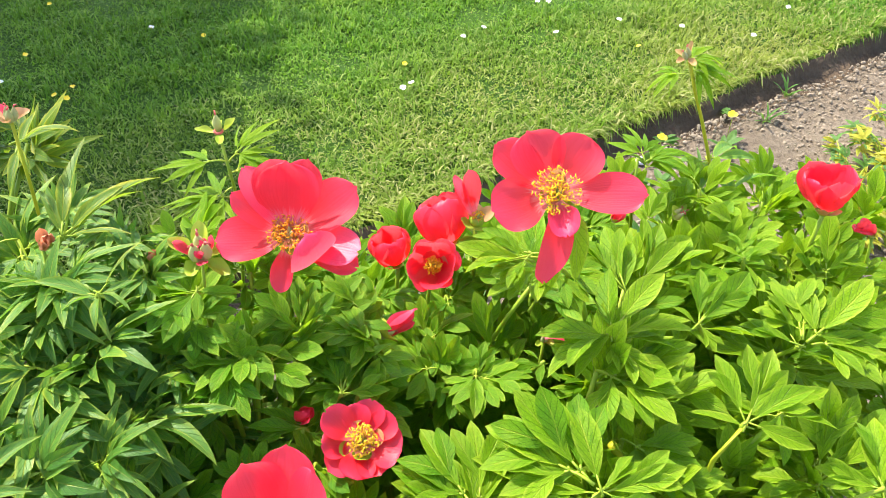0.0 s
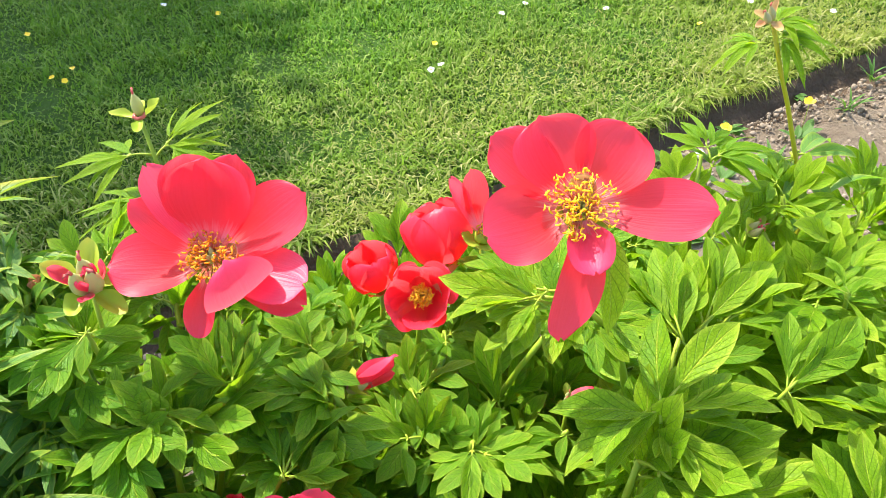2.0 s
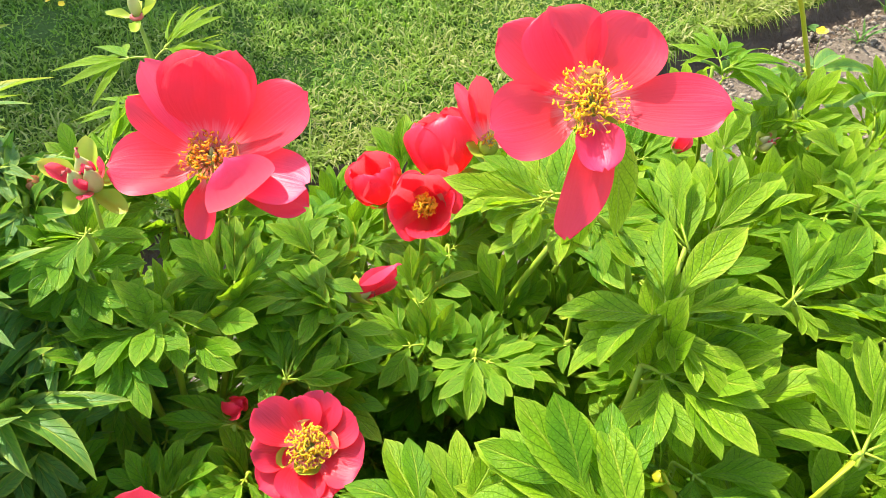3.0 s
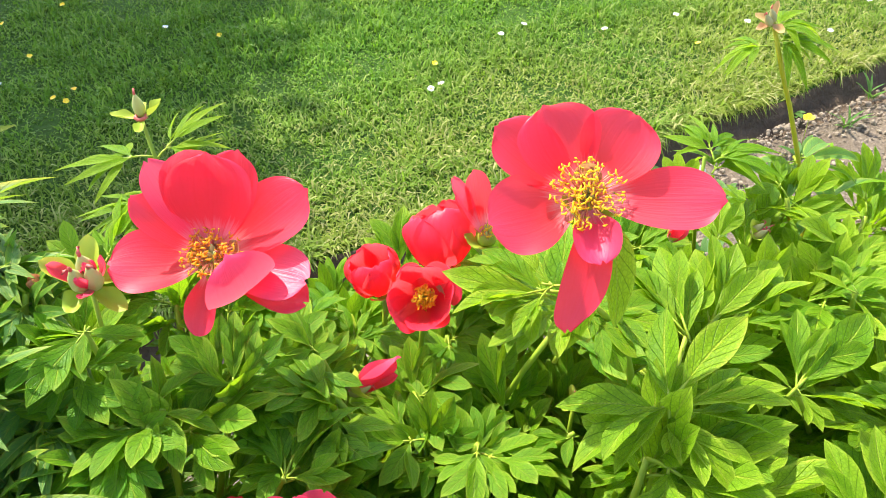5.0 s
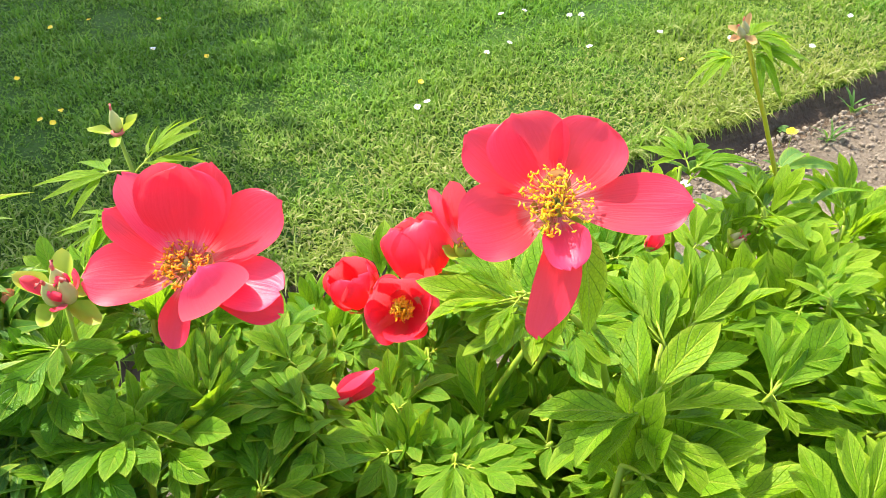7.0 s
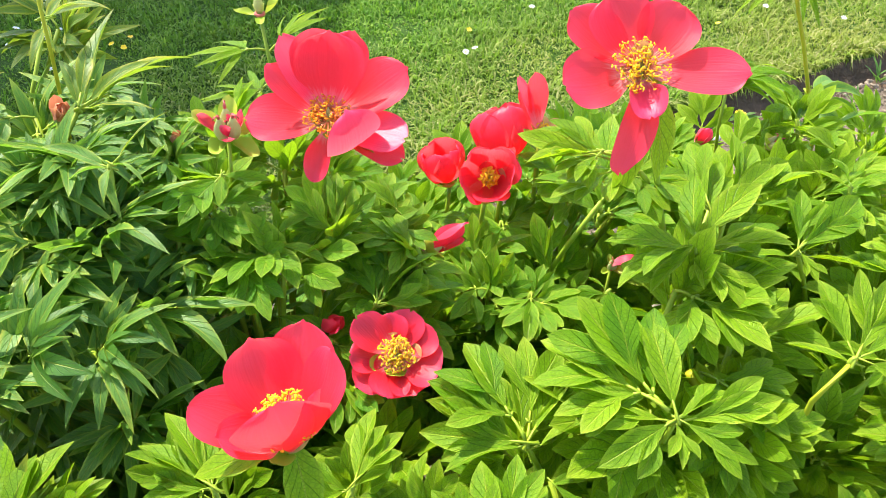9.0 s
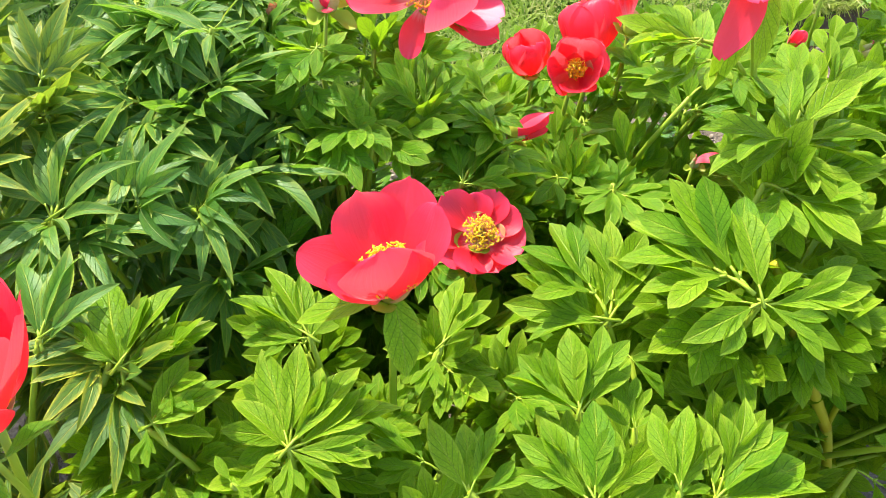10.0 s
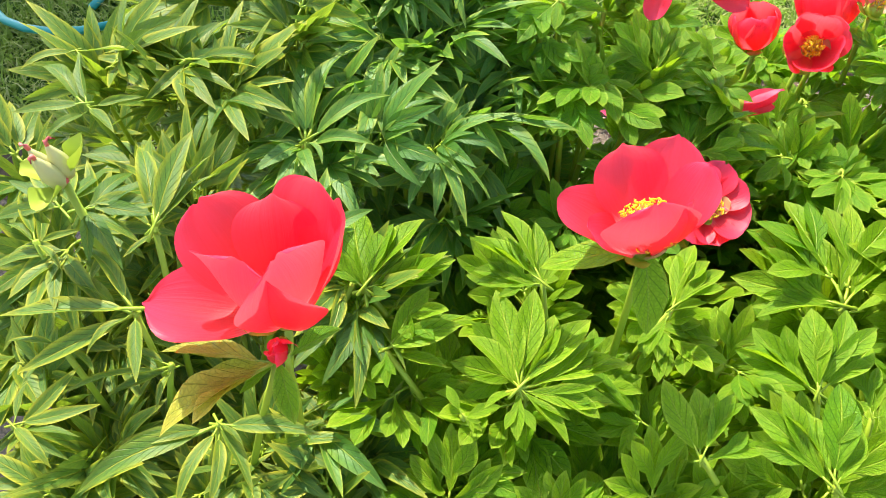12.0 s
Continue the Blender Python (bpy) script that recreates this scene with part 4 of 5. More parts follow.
whorl(near, (-0.281, 0.043, 0.520), ("f", -117, -8, 0.020), ("b", 42, 13, 0.027), ("b", -63, 8, 0.032))
whorl(left, (-0.498, 0.377, 0.620), ("n", 82, 2, 0.067), ("n", 60, 9, 0.062), ("n", -86, 1, 0.045), ("n", -2, 18, 0.018), ("n", -28, 16, 0.050), ("n", 152, -16, 0.040))
whorl(left, (-0.443, 0.401, 0.600), ("n", 86, 1, 0.051), ("n", -100, -3, 0.044), ("n", 5, 17, 0.037), ("n", 166, -17, 0.037), ("n", -123, -10, 0.051))
whorl(right, (0.184, 0.381, 0.648), ("b", 89, 0, 0.084), ("b", -9, 17, 0.081), ("b", -46, 12, 0.101), ("f", -83, 2, 0.093), ("f", -107, -5, 0.077), ("f", -148, -15, 0.075), ("b", -173, -17, 0.043), ("b", 129, -11, 0.037), ("f", 120, -9, 0.090), ("b", 134, -12, 0.065))
whorl(right, (0.235, 0.497, 0.605), ("b", 35, 14, 0.085), ("f", 17, 17, 0.102), ("f", 2, 18, 0.097), ("b", -21, 16, 0.075), ("b", 48, 12, 0.066))
whorl(right, (0.265, 0.518, 0.600), ("f", -28, 16, 0.091), ("b", -47, 12, 0.105), ("f", 2, 18, 0.082), ("b", -48, 12, 0.078))
whorl(back_right, (0.287, 0.523, 0.600), ("f", -71, 6, 0.080), ("b", -103, -4, 0.072), ("b", -54, 11, 0.072))
whorl(back_right, (0.312, 0.432, 0.600), ("f", -13, 17, 0.071), ("b", 48, 12, 0.036), ("b", -48, 12, 0.102), ("b", -40, 14, 0.077), ("b", 95, -2, 0.047), ("f", -159, -16, 0.039), ("b", -72, 6, 0.047), ("b", -107, -5, 0.065))
whorl(right, (0.097, 0.452, 0.705), ("f", 75, 5, 0.082), ("f", 109, -6, 0.078), ("f", 147, -15, 0.055), ("b", 49, 12, 0.063), root=(0.150, 0.458, 0.662))
whorl(centre, (-0.234, 0.439, 0.600), ("b", -46, 12, 0.046), ("b", -109, -6, 0.058), ("b", -149, -15, 0.064), ("b", -166, -17, 0.055), ("b", 77, 4, 0.060))
whorl(centre, (-0.265, 0.421, 0.600), ("b", -41, 14, 0.025), ("f", -149, -15, 0.058), ("b", 174, -17, 0.050), ("b", 105, -5, 0.077), ("b", 144, -14, 0.071), ("b", 124, -10, 0.026))
whorl(centre, (-0.287, 0.475, 0.655), ("b", 81, 3, 0.060), ("b", 130, -11, 0.063), ("b", -172, -17, 0.040), ("b", -94, -1, 0.051), ("b", 96, -2, 0.042), ("b", 155, -16, 0.074))
whorl(centre, (-0.125, 0.399, 0.550), ("b", 23, 16, 0.058), ("b", 1, 18, 0.084), ("b", -18, 17, 0.093), ("b", -50, 12, 0.086), ("b", -77, 4, 0.093), ("f", -95, -1, 0.057))
whorl(back, (-0.111, 0.562, 0.500), ("f", 29, 15, 0.058), ("b", -17, 17, 0.046), ("b", -53, 11, 0.048))
whorl(back, (0.021, 0.485, 0.500), ("f", -97, -2, 0.056), ("f", -83, 2, 0.059), ("b", -24, 16, 0.046), ("b", 37, 14, 0.038))
whorl(centre, (-0.170, 0.374, 0.520), ("b", 69, 6, 0.065), ("b", 87, 1, 0.065), ("b", 104, -4, 0.056), ("f", -60, 9, 0.038), ("f", -117, -8, 0.038), ("b", 48, 12, 0.042))
whorl(back, (-0.001, 0.508, 0.500), ("b", 32, 15, 0.045), ("f", 158, -16, 0.032), ("b", 89, 0, 0.034), ("b", -150, -15, 0.056))
whorl(back, (0.133, 0.459, 0.520), ("b", 48, 12, 0.034), ("b", 165, -17, 0.034), ("f", 101, -4, 0.050), ("b", -139, -13, 0.030))
whorl(back, (0.100, 0.585, 0.550), ("b", 46, 12, 0.039), ("f", -128, -11, 0.021), ("b", 152, -16, 0.044))
whorl(back_right, (0.414, 0.553, 0.600), ("b", 64, 8, 0.044), ("b", -60, 9, 0.036), ("f", 18, 17, 0.041), ("b", -162, -17, 0.039))
whorl(back_right, (0.444, 0.416, 0.570), ("f", 64, 8, 0.078), ("f", 18, 17, 0.086), ("f", -11, 17, 0.107), ("f", -26, 16, 0.115), ("f", -64, 8, 0.136), ("f", -89, 0, 0.108), ("f", -121, -9, 0.056), ("b", -52, 11, 0.059))
whorl(right, (0.392, 0.334, 0.544), ("b", 69, 6, 0.066), ("b", 21, 16, 0.084), ("b", -2, 18, 0.077), ("b", -71, 6, 0.071), ("f", -112, -7, 0.062), ("b", 165, -17, 0.059), ("b", 130, -11, 0.049))
whorl(right, (0.474, 0.237, 0.530), ("f", 61, 9, 0.071), ("f", 2, 18, 0.079), ("b", -19, 17, 0.085))
whorl(near_right, (0.240, 0.260, 0.530), ("b", 27, 16, 0.061), ("b", 2, 18, 0.064), ("b", -9, 17, 0.027), ("b", -81, 3, 0.061))
whorl(far_left, (-0.443, 0.536, 0.700), ("y", -2, 18, 0.134), ("y", 10, 17, 0.095), ("y", -46, 12, 0.089), ("y", -44, 13, 0.132), ("y", -62, 8, 0.101), ("y", 37, 14, 0.074), ("y", -93, -1, 0.079))
whorl(left, (-0.383, 0.440, 0.690), ("y", -39, 14, 0.077), ("n", -63, 8, 0.042), ("n", -123, -10, 0.048), ("n", -171, -17, 0.043), ("n", 115, -8, 0.043), ("n", 79, 4, 0.070))
whorl(far_left, (-0.542, 0.710, 0.720), ("y", -63, 8, 0.068), ("y", -89, 0, 0.079), ("y", -2, 18, 0.065), ("y", -153, -16, 0.054), ("y", -179, -18, 0.075))
whorl(near_left, (-0.535, 0.016, 0.600), ("y", 85, 1, 0.089), ("y", 57, 5, 0.076), ("y", 108, -3, 0.100), ("y", 153, -8, 0.045), ("y", -149, -7, 0.062), ("y", 134, -6, 0.091), ("y", 45, 6, 0.043))
whorl(near_left, (-0.446, -0.039, 0.565), ("y", -87, 0, 0.077), ("y", -118, -4, 0.029), ("y", -134, -6, 0.057), ("y", -162, -8, 0.057), ("y", 172, -9, 0.062), ("y", 128, -5, 0.103), ("y", 123, -5, 0.073))
whorl(far_left, (-0.610, 0.273, 0.650), ("y", -25, 8, 0.095), ("y", -36, 7, 0.069), ("y", -91, -0, 0.080), ("y", 64, 4, 0.078), ("y", 98, -1, 0.083), ("y", 154, -8, 0.059))
whorl(near_left, (-0.544, 0.078, 0.630), ("y", 0, 9, 0.090), ("y", -10, 8, 0.082), ("y", -21, 8, 0.068), ("y", 29, 8, 0.108), ("y", 36, 7, 0.099), ("y", 67, 3, 0.063), ("y", 153, -8, 0.032))
whorl(near_left, (-0.591, -0.078, 0.560), ("y", -25, 8, 0.059), ("y", -61, 4, 0.060), ("y", -88, 0, 0.052), ("y", 16, 8, 0.036), ("y", -120, -4, 0.049), ("y", -102, -2, 0.048))
whorl(near_left, (-0.396, 0.014, 0.500), ("n", -41, 7, 0.044), ("n", -82, 1, 0.066), ("n", -117, -4, 0.078), ("n", -144, -7, 0.065), ("n", 174, -9, 0.060), ("n", 136, -6, 0.046))
whorl(far_left, (-0.661, 0.183, 0.650), ("y", 61, 4, 0.087), ("y", 110, -3, 0.063), ("y", 37, 7, 0.073), ("y", -68, 3, 0.049), ("y", 164, -8, 0.047), ("y", -125, -5, 0.054))
whorl(far_left, (-0.715, 0.255, 0.650), ("y", -84, 1, 0.067), ("y", 143, -7, 0.050), ("y", -130, 2, 0.045))
whorl(near_left, (-0.633, 0.047, 0.620), ("y", 71, 3, 0.041), ("y", -58, 5, 0.035), ("y", 147, -7, 0.024), ("y", -118, -4, 0.041), ("y", 44, 6, 0.060))
whorl(near_left, (-0.507, 0.003, 0.560), ("y", 126, -5, 0.052), ("y", 87, 1, 0.050), ("y", 126, -5, 0.077), ("y", -167, -8, 0.038))
whorl(near_left, (-0.589, -0.013, 0.580), ("y", 97, -1, 0.041), ("y", 168, -8, 0.042), ("y", -47, 6, 0.030), ("y", -116, -4, 0.044))
whorl(back_right, (0.350, 0.664, 0.560), ("b", 9, 17, 0.084), ("b", -19, 17, 0.081), ("b", -52, 11, 0.063), ("f", 56, 10, 0.043), ("b", -30, 15, 0.110), ("f", 152, -16, 0.051))
whorl(back_right, (0.404, 0.633, 0.570), ("b", 11, 17, 0.053), ("b", -37, 14, 0.071), ("b", -71, 6, 0.057), ("f", 100, -3, 0.032), ("f", -151, -15, 0.041))
whorl(right, (0.261, 0.605, 0.600), ("b", 50, 12, 0.033), ("b", -52, 11, 0.031))
whorl(back, (-0.086, 0.626, 0.480), ("b", 26, 16, 0.049), ("f", -69, 7, 0.033), ("b", 108, -5, 0.039), ("b", -24, 16, 0.046))
whorl(back_right, (0.308, 0.646, 0.595), ("b", 8, 17, 0.049), ("b", -15, 17, 0.060), ("b", -38, 14, 0.052), ("b", 16, 17, 0.023), ("b", -61, 9, 0.040))

# ---- flowers ----
peony_flower(centre, (-0.177, 0.511, 0.702), (0.05, -0.42, 0.90), (
    (-9, 31, 0.083, 0.073, 0.16, 0.5), (8, 29, 0.088, 0.055, 0.1, 0.4), (-25, 28, 0.088, 0.048, 0.1, 0.4), (32, 30, 0.092, 0.036, 0.1, 0.3, 1), (54, 22, 0.078, 0.034, 0.1, 0.3),
    (-65, 10, 0.093, 0.060, 0.2, 0.4), (93, 1, 0.080, 0.060, 0.2, 0.3), (-118, 1, 0.085, 0.054, 0.2, 0.4, 1), (-125, -16, 0.086, 0.042, 0.25, 0.5), (-150, -33, 0.101, 0.064, 0.10, 3.4, 1),
    (163, -24, 0.062, 0.027, 0.55, 0.2)), 1, 150, 0.027, 0.010, 4, (0.35, -0.2, 0.9), label="large red flower with an orange-yellow centre", anther=ANTHER_ORANGE)
peony_flower(right, (0.120, 0.451, 0.791), (-0.08, -0.60, 0.79), (
    (31, 4, 0.067, 0.063, 0.2, 0.5), (54, -1, 0.078, 0.046, 0.2, 0.4), (-29, 1, 0.065, 0.058, 0.2, 0.5), (-91, 0, 0.091, 0.048, 0.16, 0.3), (114, -5, 0.072, 0.060, 0.26, 0.7),
    (-166, 4, 0.048, 0.034, 0.50, 0.3, 1), (-168, 2, 0.088, 0.036, 0.30, -0.4, 0, 0.34)), 2, 160, 0.027, 0.013, 3, (-0.40, 0.0, 1),
    label="wide open red flower with many yellow stamens")
peony_flower(back, (-0.003, 0.588, 0.577), (0.0, -0.74, 0.67), ring(6, 24, 0.050, 0.048, 0.24, 1.2, 3), 3, 170, 0.012, 0.022, 4, (0.1, 0.1, 1), label="red cup-shaped flower facing forward", petal=PETAL_DEEP)
peony_flower(back, (-0.052, 0.654, 0.536), (-0.25, -0.05, 0.95), ring(6, 20, 0.058, 0.048, 0.26, 2.0, 4), 4, 40, 0.008, 0.010, 4, (0.1, 0, 1), label="closed red cup-shaped flower", petal=PETAL_DEEP)
peony_flower(back, (0.021, 0.647, 0.570), (-0.10, 0.38, 0.92), ring(6, 18, 0.080, 0.064, 0.26, 2.0, 5), 5, 40, 0.008, 0.010, 4, (0.1, 0, 1), label="half-closed red flower", petal=PETAL_DEEP)
peony_flower(back, (0.064, 0.644, 0.612), (0.1, -0.35, 0.93), ((46, 52, 0.080, 0.022, 0.2, 0.2, 1), (12, 50, 0.072, 0.030, 0.2, 0.3), (30, 40, 0.06, 0.03, 0.2, 0.3)), 6, 20, 0.008, 0.010, 4, (0, 0, 1), label="red flower with a few loose petals")
peony_flower(centre, (-0.102, 0.342, 0.525), (0.14, -0.46, 0.88), (
    (37, 9, 0.053, 0.040, 0.2, 0.4), (-3, 9, 0.040, 0.034, 0.2, 0.4), (-31, 8, 0.046, 0.038, 0.2, 0.5), (-72, 8, 0.044, 0.036, 0.2, 0.5), (-122, 4, 0.044, 0.052, 0.2, 0.5), (-168, 1, 0.040, 0.044, 0.2, 0.5),
    (154, 1, 0.040, 0.042, 0.2, 0.5), (115, -8, 0.045, 0.038, 0.2, 0.5), (76, 4, 0.044, 0.036, 0.2, 0.5)), 7, 170, 0.019, 0.012, 4, (0, 0, 1), label="small open red flower with an orange-yellow centre")
peony_flower(near, (-0.168, 0.150, 0.641), (-0.05, -0.10, 0.98), (
    (54, 28, 0.074, 0.058, 0.10, 0.6, 0, 0, 0.62), (14, 28, 0.083, 0.058, 0.10, 0.6, 0, 0, 0.58), (-24, 32, 0.076, 0.048, 0.12, 0.8), (110, 6, 0.074, 0.054, 0.32, 0.7, 0, 0, 0.55),
    (142, 14, 0.056, 0.044, 0.30, 0.9, 0, 0, 0.5), (-136, 44, 0.073, 0.074, 0.22, 1.35, 0, 0, 0.52), (-84, 40, 0.068, 0.048, 0.26, 1.2, 0, 0, 0.5)), 8, 220, 0.024, 0.032, 4, (0, 0, 1), label="large red bowl-shaped flower")
peony_flower(near_left, (-0.392, -0.012, 0.676), (-0.08, -0.10, 0.97), (
    (148, -8, 0.083, 0.062, 0.34, 0.9, 0, 0, 0.62), (98, 26, 0.088, 0.064, 0.26, 0.8, 0, 0, 0.64), (50, 46, 0.075, 0.058, 0.12, 0.5), (14, 46, 0.094, 0.066, 0.12, 0.5), (-30, 46, 0.096, 0.066, 0.12, 0.5),
    (-85, 50, 0.092, 0.070, 0.20, 0.9, 0, 0, 0.64), (-152, 46, 0.088, 0.094, 0.24, 1.2, 0, 0, 0.66)), 9, 90, 0.016, 0.016, 4, (0.1, 0, 1), label="large red bowl-shaped flower above yellowing bracts")
peony_flower(back_right, (0.562, 0.640, 0.612), (-0.05, 0.06, 1.0), ring(7, 34, 0.066, 0.062, 0.24, 1.1, 10), 10, 60, 0.010, 0.012, 4, (0, 0, 1), label="red goblet-shaped flower")

# finished heads and buds
seed_head(centre, (-0.278, 0.493, 0.690), (0.1, -0.35, 0.93), 0.034, 21, 5, 7, (0.1, 0, 1), label="spent flower with yellow-green sepals and pink remains", broad=0.85)
seed_head(left, (-0.276, 0.690, 0.736), (0.0, -0.1, 1.0), 0.026, 22, 4, 0, (-0.15, 0, 1), label="upright green seed pod with spread sepals", pods=1, broad=0.7)
seed_head(back_right, (0.393, 0.832, 0.752), (-0.45, -0.25, 0.85), 0.019, 23, 4, 0, (-0.05, 0.05, 1), True, "seed pod with pinkish sepals on a tall stem", 2, 0.8, stemmed=False)
seed_head(back_right, (0.361, 0.676, 0.575), (0.5, -0.3, 0.8), 0.020, 24, 4, 2, (0.3, 0, 1), label="small spent flower with pale sepals")
seed_head(near_left, (-0.606, 0.07, 0.668), (-0.2, -0.2, 0.95), 0.034, 25, 3, 0, (-0.25, 0.1, 0.9), label="pale seed pod with dark red tips", thick=0.0046)
seed_head(left, (-0.500, 0.63, 0.797), (0.2, -0.1, 0.97), 0.020, 26, 3, 2, (0.05, 0, 1), True, "withering flower head with reddish sepals")


def withered_flower(bush, centre, axis, size, seed, material, petals=6, label="", slim=1.0):
    """A shrunken flower: curled petals drawn together over its sepals."""
    rng = random.Random(seed)
    m = Matrix.Translation(Vector(centre) - bush.foot) @ along(axis)
    head = part("withered_flower", mesh_of("withered_flower", carpel_mesh(size * 0.4, 3, seed, 12), CARPEL, CARPEL_TIP), bush.ob, m, label)
    for k in range(petals):
        pm = turn(360 * k / petals + rng.uniform(-20, 20)) @ Matrix.Translation((0, 0.08 * size, 0)) @ turn(0, rng.uniform(50, 82) if slim == 1.0 else rng.uniform(66, 84), rng.uniform(-25, 25))
        part("petal", petal_mesh(size * rng.uniform(0.8, 1.1), size * slim * rng.uniform(0.45, 0.7), 0.4, rng.uniform(0.5, 1.3) * slim, 0.12, seed * 41 + k, material), head, pm)
    for k in range(3):
        pm = turn(120 * k + rng.uniform(-20, 20)) @ turn(0, rng.uniform(20, 50))
        part("sepal", sepal_mesh(size * 0.5, size * 0.4, 0.3, seed * 43 + k, SEPAL), head, pm)
    bush.stem(Vector(centre), (axis[0] * 0.4, axis[1] * 0.4, 1), 0.0032)


withered_flower(left, (-0.466, 0.525, 0.685), (0.4, -0.3, 0.8), 0.030, 31, WITHERED, 6, "shrivelled orange-brown flower")
withered_flower(back, (-0.079, 0.518, 0.522), (0.85, 0.10, 0.48), 0.062, 32, PETAL_PINK, 4, "closed drooping red flower", 0.62)
withered_flower(centre, (-0.180, 0.389, 0.515), (0.5, -0.3, 0.75), 0.034, 33, PETAL, 4, "small closed red flower among the leaves")
withered_flower(near_left, (-0.384, -0.034, 0.664), (0.1, -0.5, 0.8), 0.028, 34, PETAL, 4, "small red bud below a large flower")
withered_flower(back_right, (0.637, 0.62, 0.572), (-0.7, -0.1, 0.5), 0.042, 35, PETAL, 4, "closed red flower lying over")
withered_flower(left, (-0.364, 0.399, 0.550), (-0.3, -0.3, 0.8), 0.030, 36, PETAL, 4, "faded red flower deep among the leaves")
withered_flower(left, (-0.345, 0.528, 0.655), (0.1, -0.2, 0.9), 0.018, 37, WITHERED, 4, "shrivelled orange-brown flower")
withered_flower(right, (0.258, 0.644, 0.596), (0.2, -0.2, 0.9), 0.030, 39, PETAL_PINK, 3, "small closed pink flower")

# a curled pink petal left on a small head
curled = seed_head(back, (0.139, 0.495, 0.518), (0.0, -0.3, 0.95), 0.014, 38, 3, 0, (0, 0, 1), label="small head with one curled pink petal")
part("curled_petal", petal_mesh(0.070, 0.018, 0.12, 3.6, 0.04, 77, PETAL_PINK), curled, turn(80, 78, 0), "curled bright pink petal")


def bract(bush, place, az, rise, length, width, seed, material, label=""):
    """A single undivided leaf below a flower."""
    rng = random.Random(seed)
    bm = bmesh.new()
    uv = bm.loops.layers.uv.new("leaf")
    blade(bm, uv, Matrix.Identity(4), length, width, 0.25, 0.15, 0.03, rng, 0, 0.45)
    part("bract", mesh_of("bract", bm, material), bush.ob, Matrix.Translation(Vector(place) - bush.foot) @ turn(az, rise), label)


bract(right, (0.128, 0.451, 0.765), 168, -64, 0.105, 0.028, 1, LEAF_BROAD)
bract(right, (0.138, 0.453, 0.770), -150, -58, 0.085, 0.030, 2, LEAF_BROAD)
bract(centre, (-0.170, 0.514, 0.687), -110, -12, 0.070, 0.030, 3, LEAF_BROAD)
bract(centre, (-0.168, 0.514, 0.682), -60, -25, 0.060, 0.026, 4, LEAF_BROAD)
bract(near, (-0.167, 0.150, 0.636), 100, -18, 0.085, 0.030, 5, LEAF_BROAD)
bract(near, (-0.167, 0.150, 0.632), -150, -42, 0.065, 0.030, 6, LEAF_BROAD)

# yellowing bracts under the near flower
whorl(near_left, (-0.393, -0.029, 0.650), ("w", 100, 0, 0.075), ("w", 119, -13, 0.071), ("w", 137, -23, 0.085), ("d", -145, -32, 0.044), ("d", -51, 19, 0.046), ("d", 145, -26, 0.031))


def leaf_at(bush, place, az, rise, size, roll=0.0, kind=""):
    bush.leaf(Vector(place) - bush.foot, az, rise, size, roll, kind)


# single leaves on the flower stems
leaf_at(right, (0.124, 0.467, 0.689), 84, 2, 0.100, -12)
leaf_at(right, (0.124, 0.467, 0.674), 115, -14, 0.095, 10)
leaf_at(right, (0.124, 0.467, 0.664), -100, -4, 0.095, 10)
for place, az, rise, size in (((-0.274, 0.687, 0.692), 95, 0, 0.080), ((-0.273, 0.687, 0.685), -55, 34, 0.080), ((-0.272, 0.686, 0.670), -75, 14, 0.085),
                              ((-0.271, 0.685, 0.650), 130, -22, 0.085), ((-0.270, 0.685, 0.630), 80, 2, 0.095), ((-0.270, 0.685, 0.620), -120, 0, 0.09)):
    leaf_at(left, place, az, rise, size * 1.15, 0, "slender")
for place, az, rise, size in (((0.395, 0.833, 0.743), -75, 12, 0.062), ((0.396, 0.833, 0.723), 85, -5, 0.060), ((0.396, 0.833, 0.730), -105, 0, 0.066),
                              ((0.314, 0.713, 0.647), -75, 22, 0.070), ((0.314, 0.713, 0.632), -40, 10, 0.070), ((0.314, 0.713, 0.647), 10, 30, 0.06)):
    leaf_at(back_right, place, az, rise, size * 1.18, 0, "drooping")
back_right.stem((0.305, 0.720, 0.650), (0, 0, 1), 0.003)
for place, az, rise, size in (((-0.614, 0.070, 0.630), -70, 5, 0.085), ((-0.613, 0.070, 0.620), 60, 8, 0.085), ((-0.612, 0.070, 0.600), 170, 0, 0.09), ((-0.612, 0.070, 0.590), -20, 20, 0.09)):
    leaf_at(near_left, place, az, rise, size)


def thick_stem(bush, points, thick, label=""):
    bm = bmesh.new()
    pts = [Vector(p) - bush.foot for p in points]
    path = bend(pts[0], pts[1], pts[2], 8) if len(pts) == 3 else pts
    tube(bm, path, [thick * (1.15 - 0.28 * i / (len(path) - 1)) for i in range(len(path))], 9)
    part("stem", mesh_of("stem", bm, STEM_RUSSET), bush.ob, None, label)


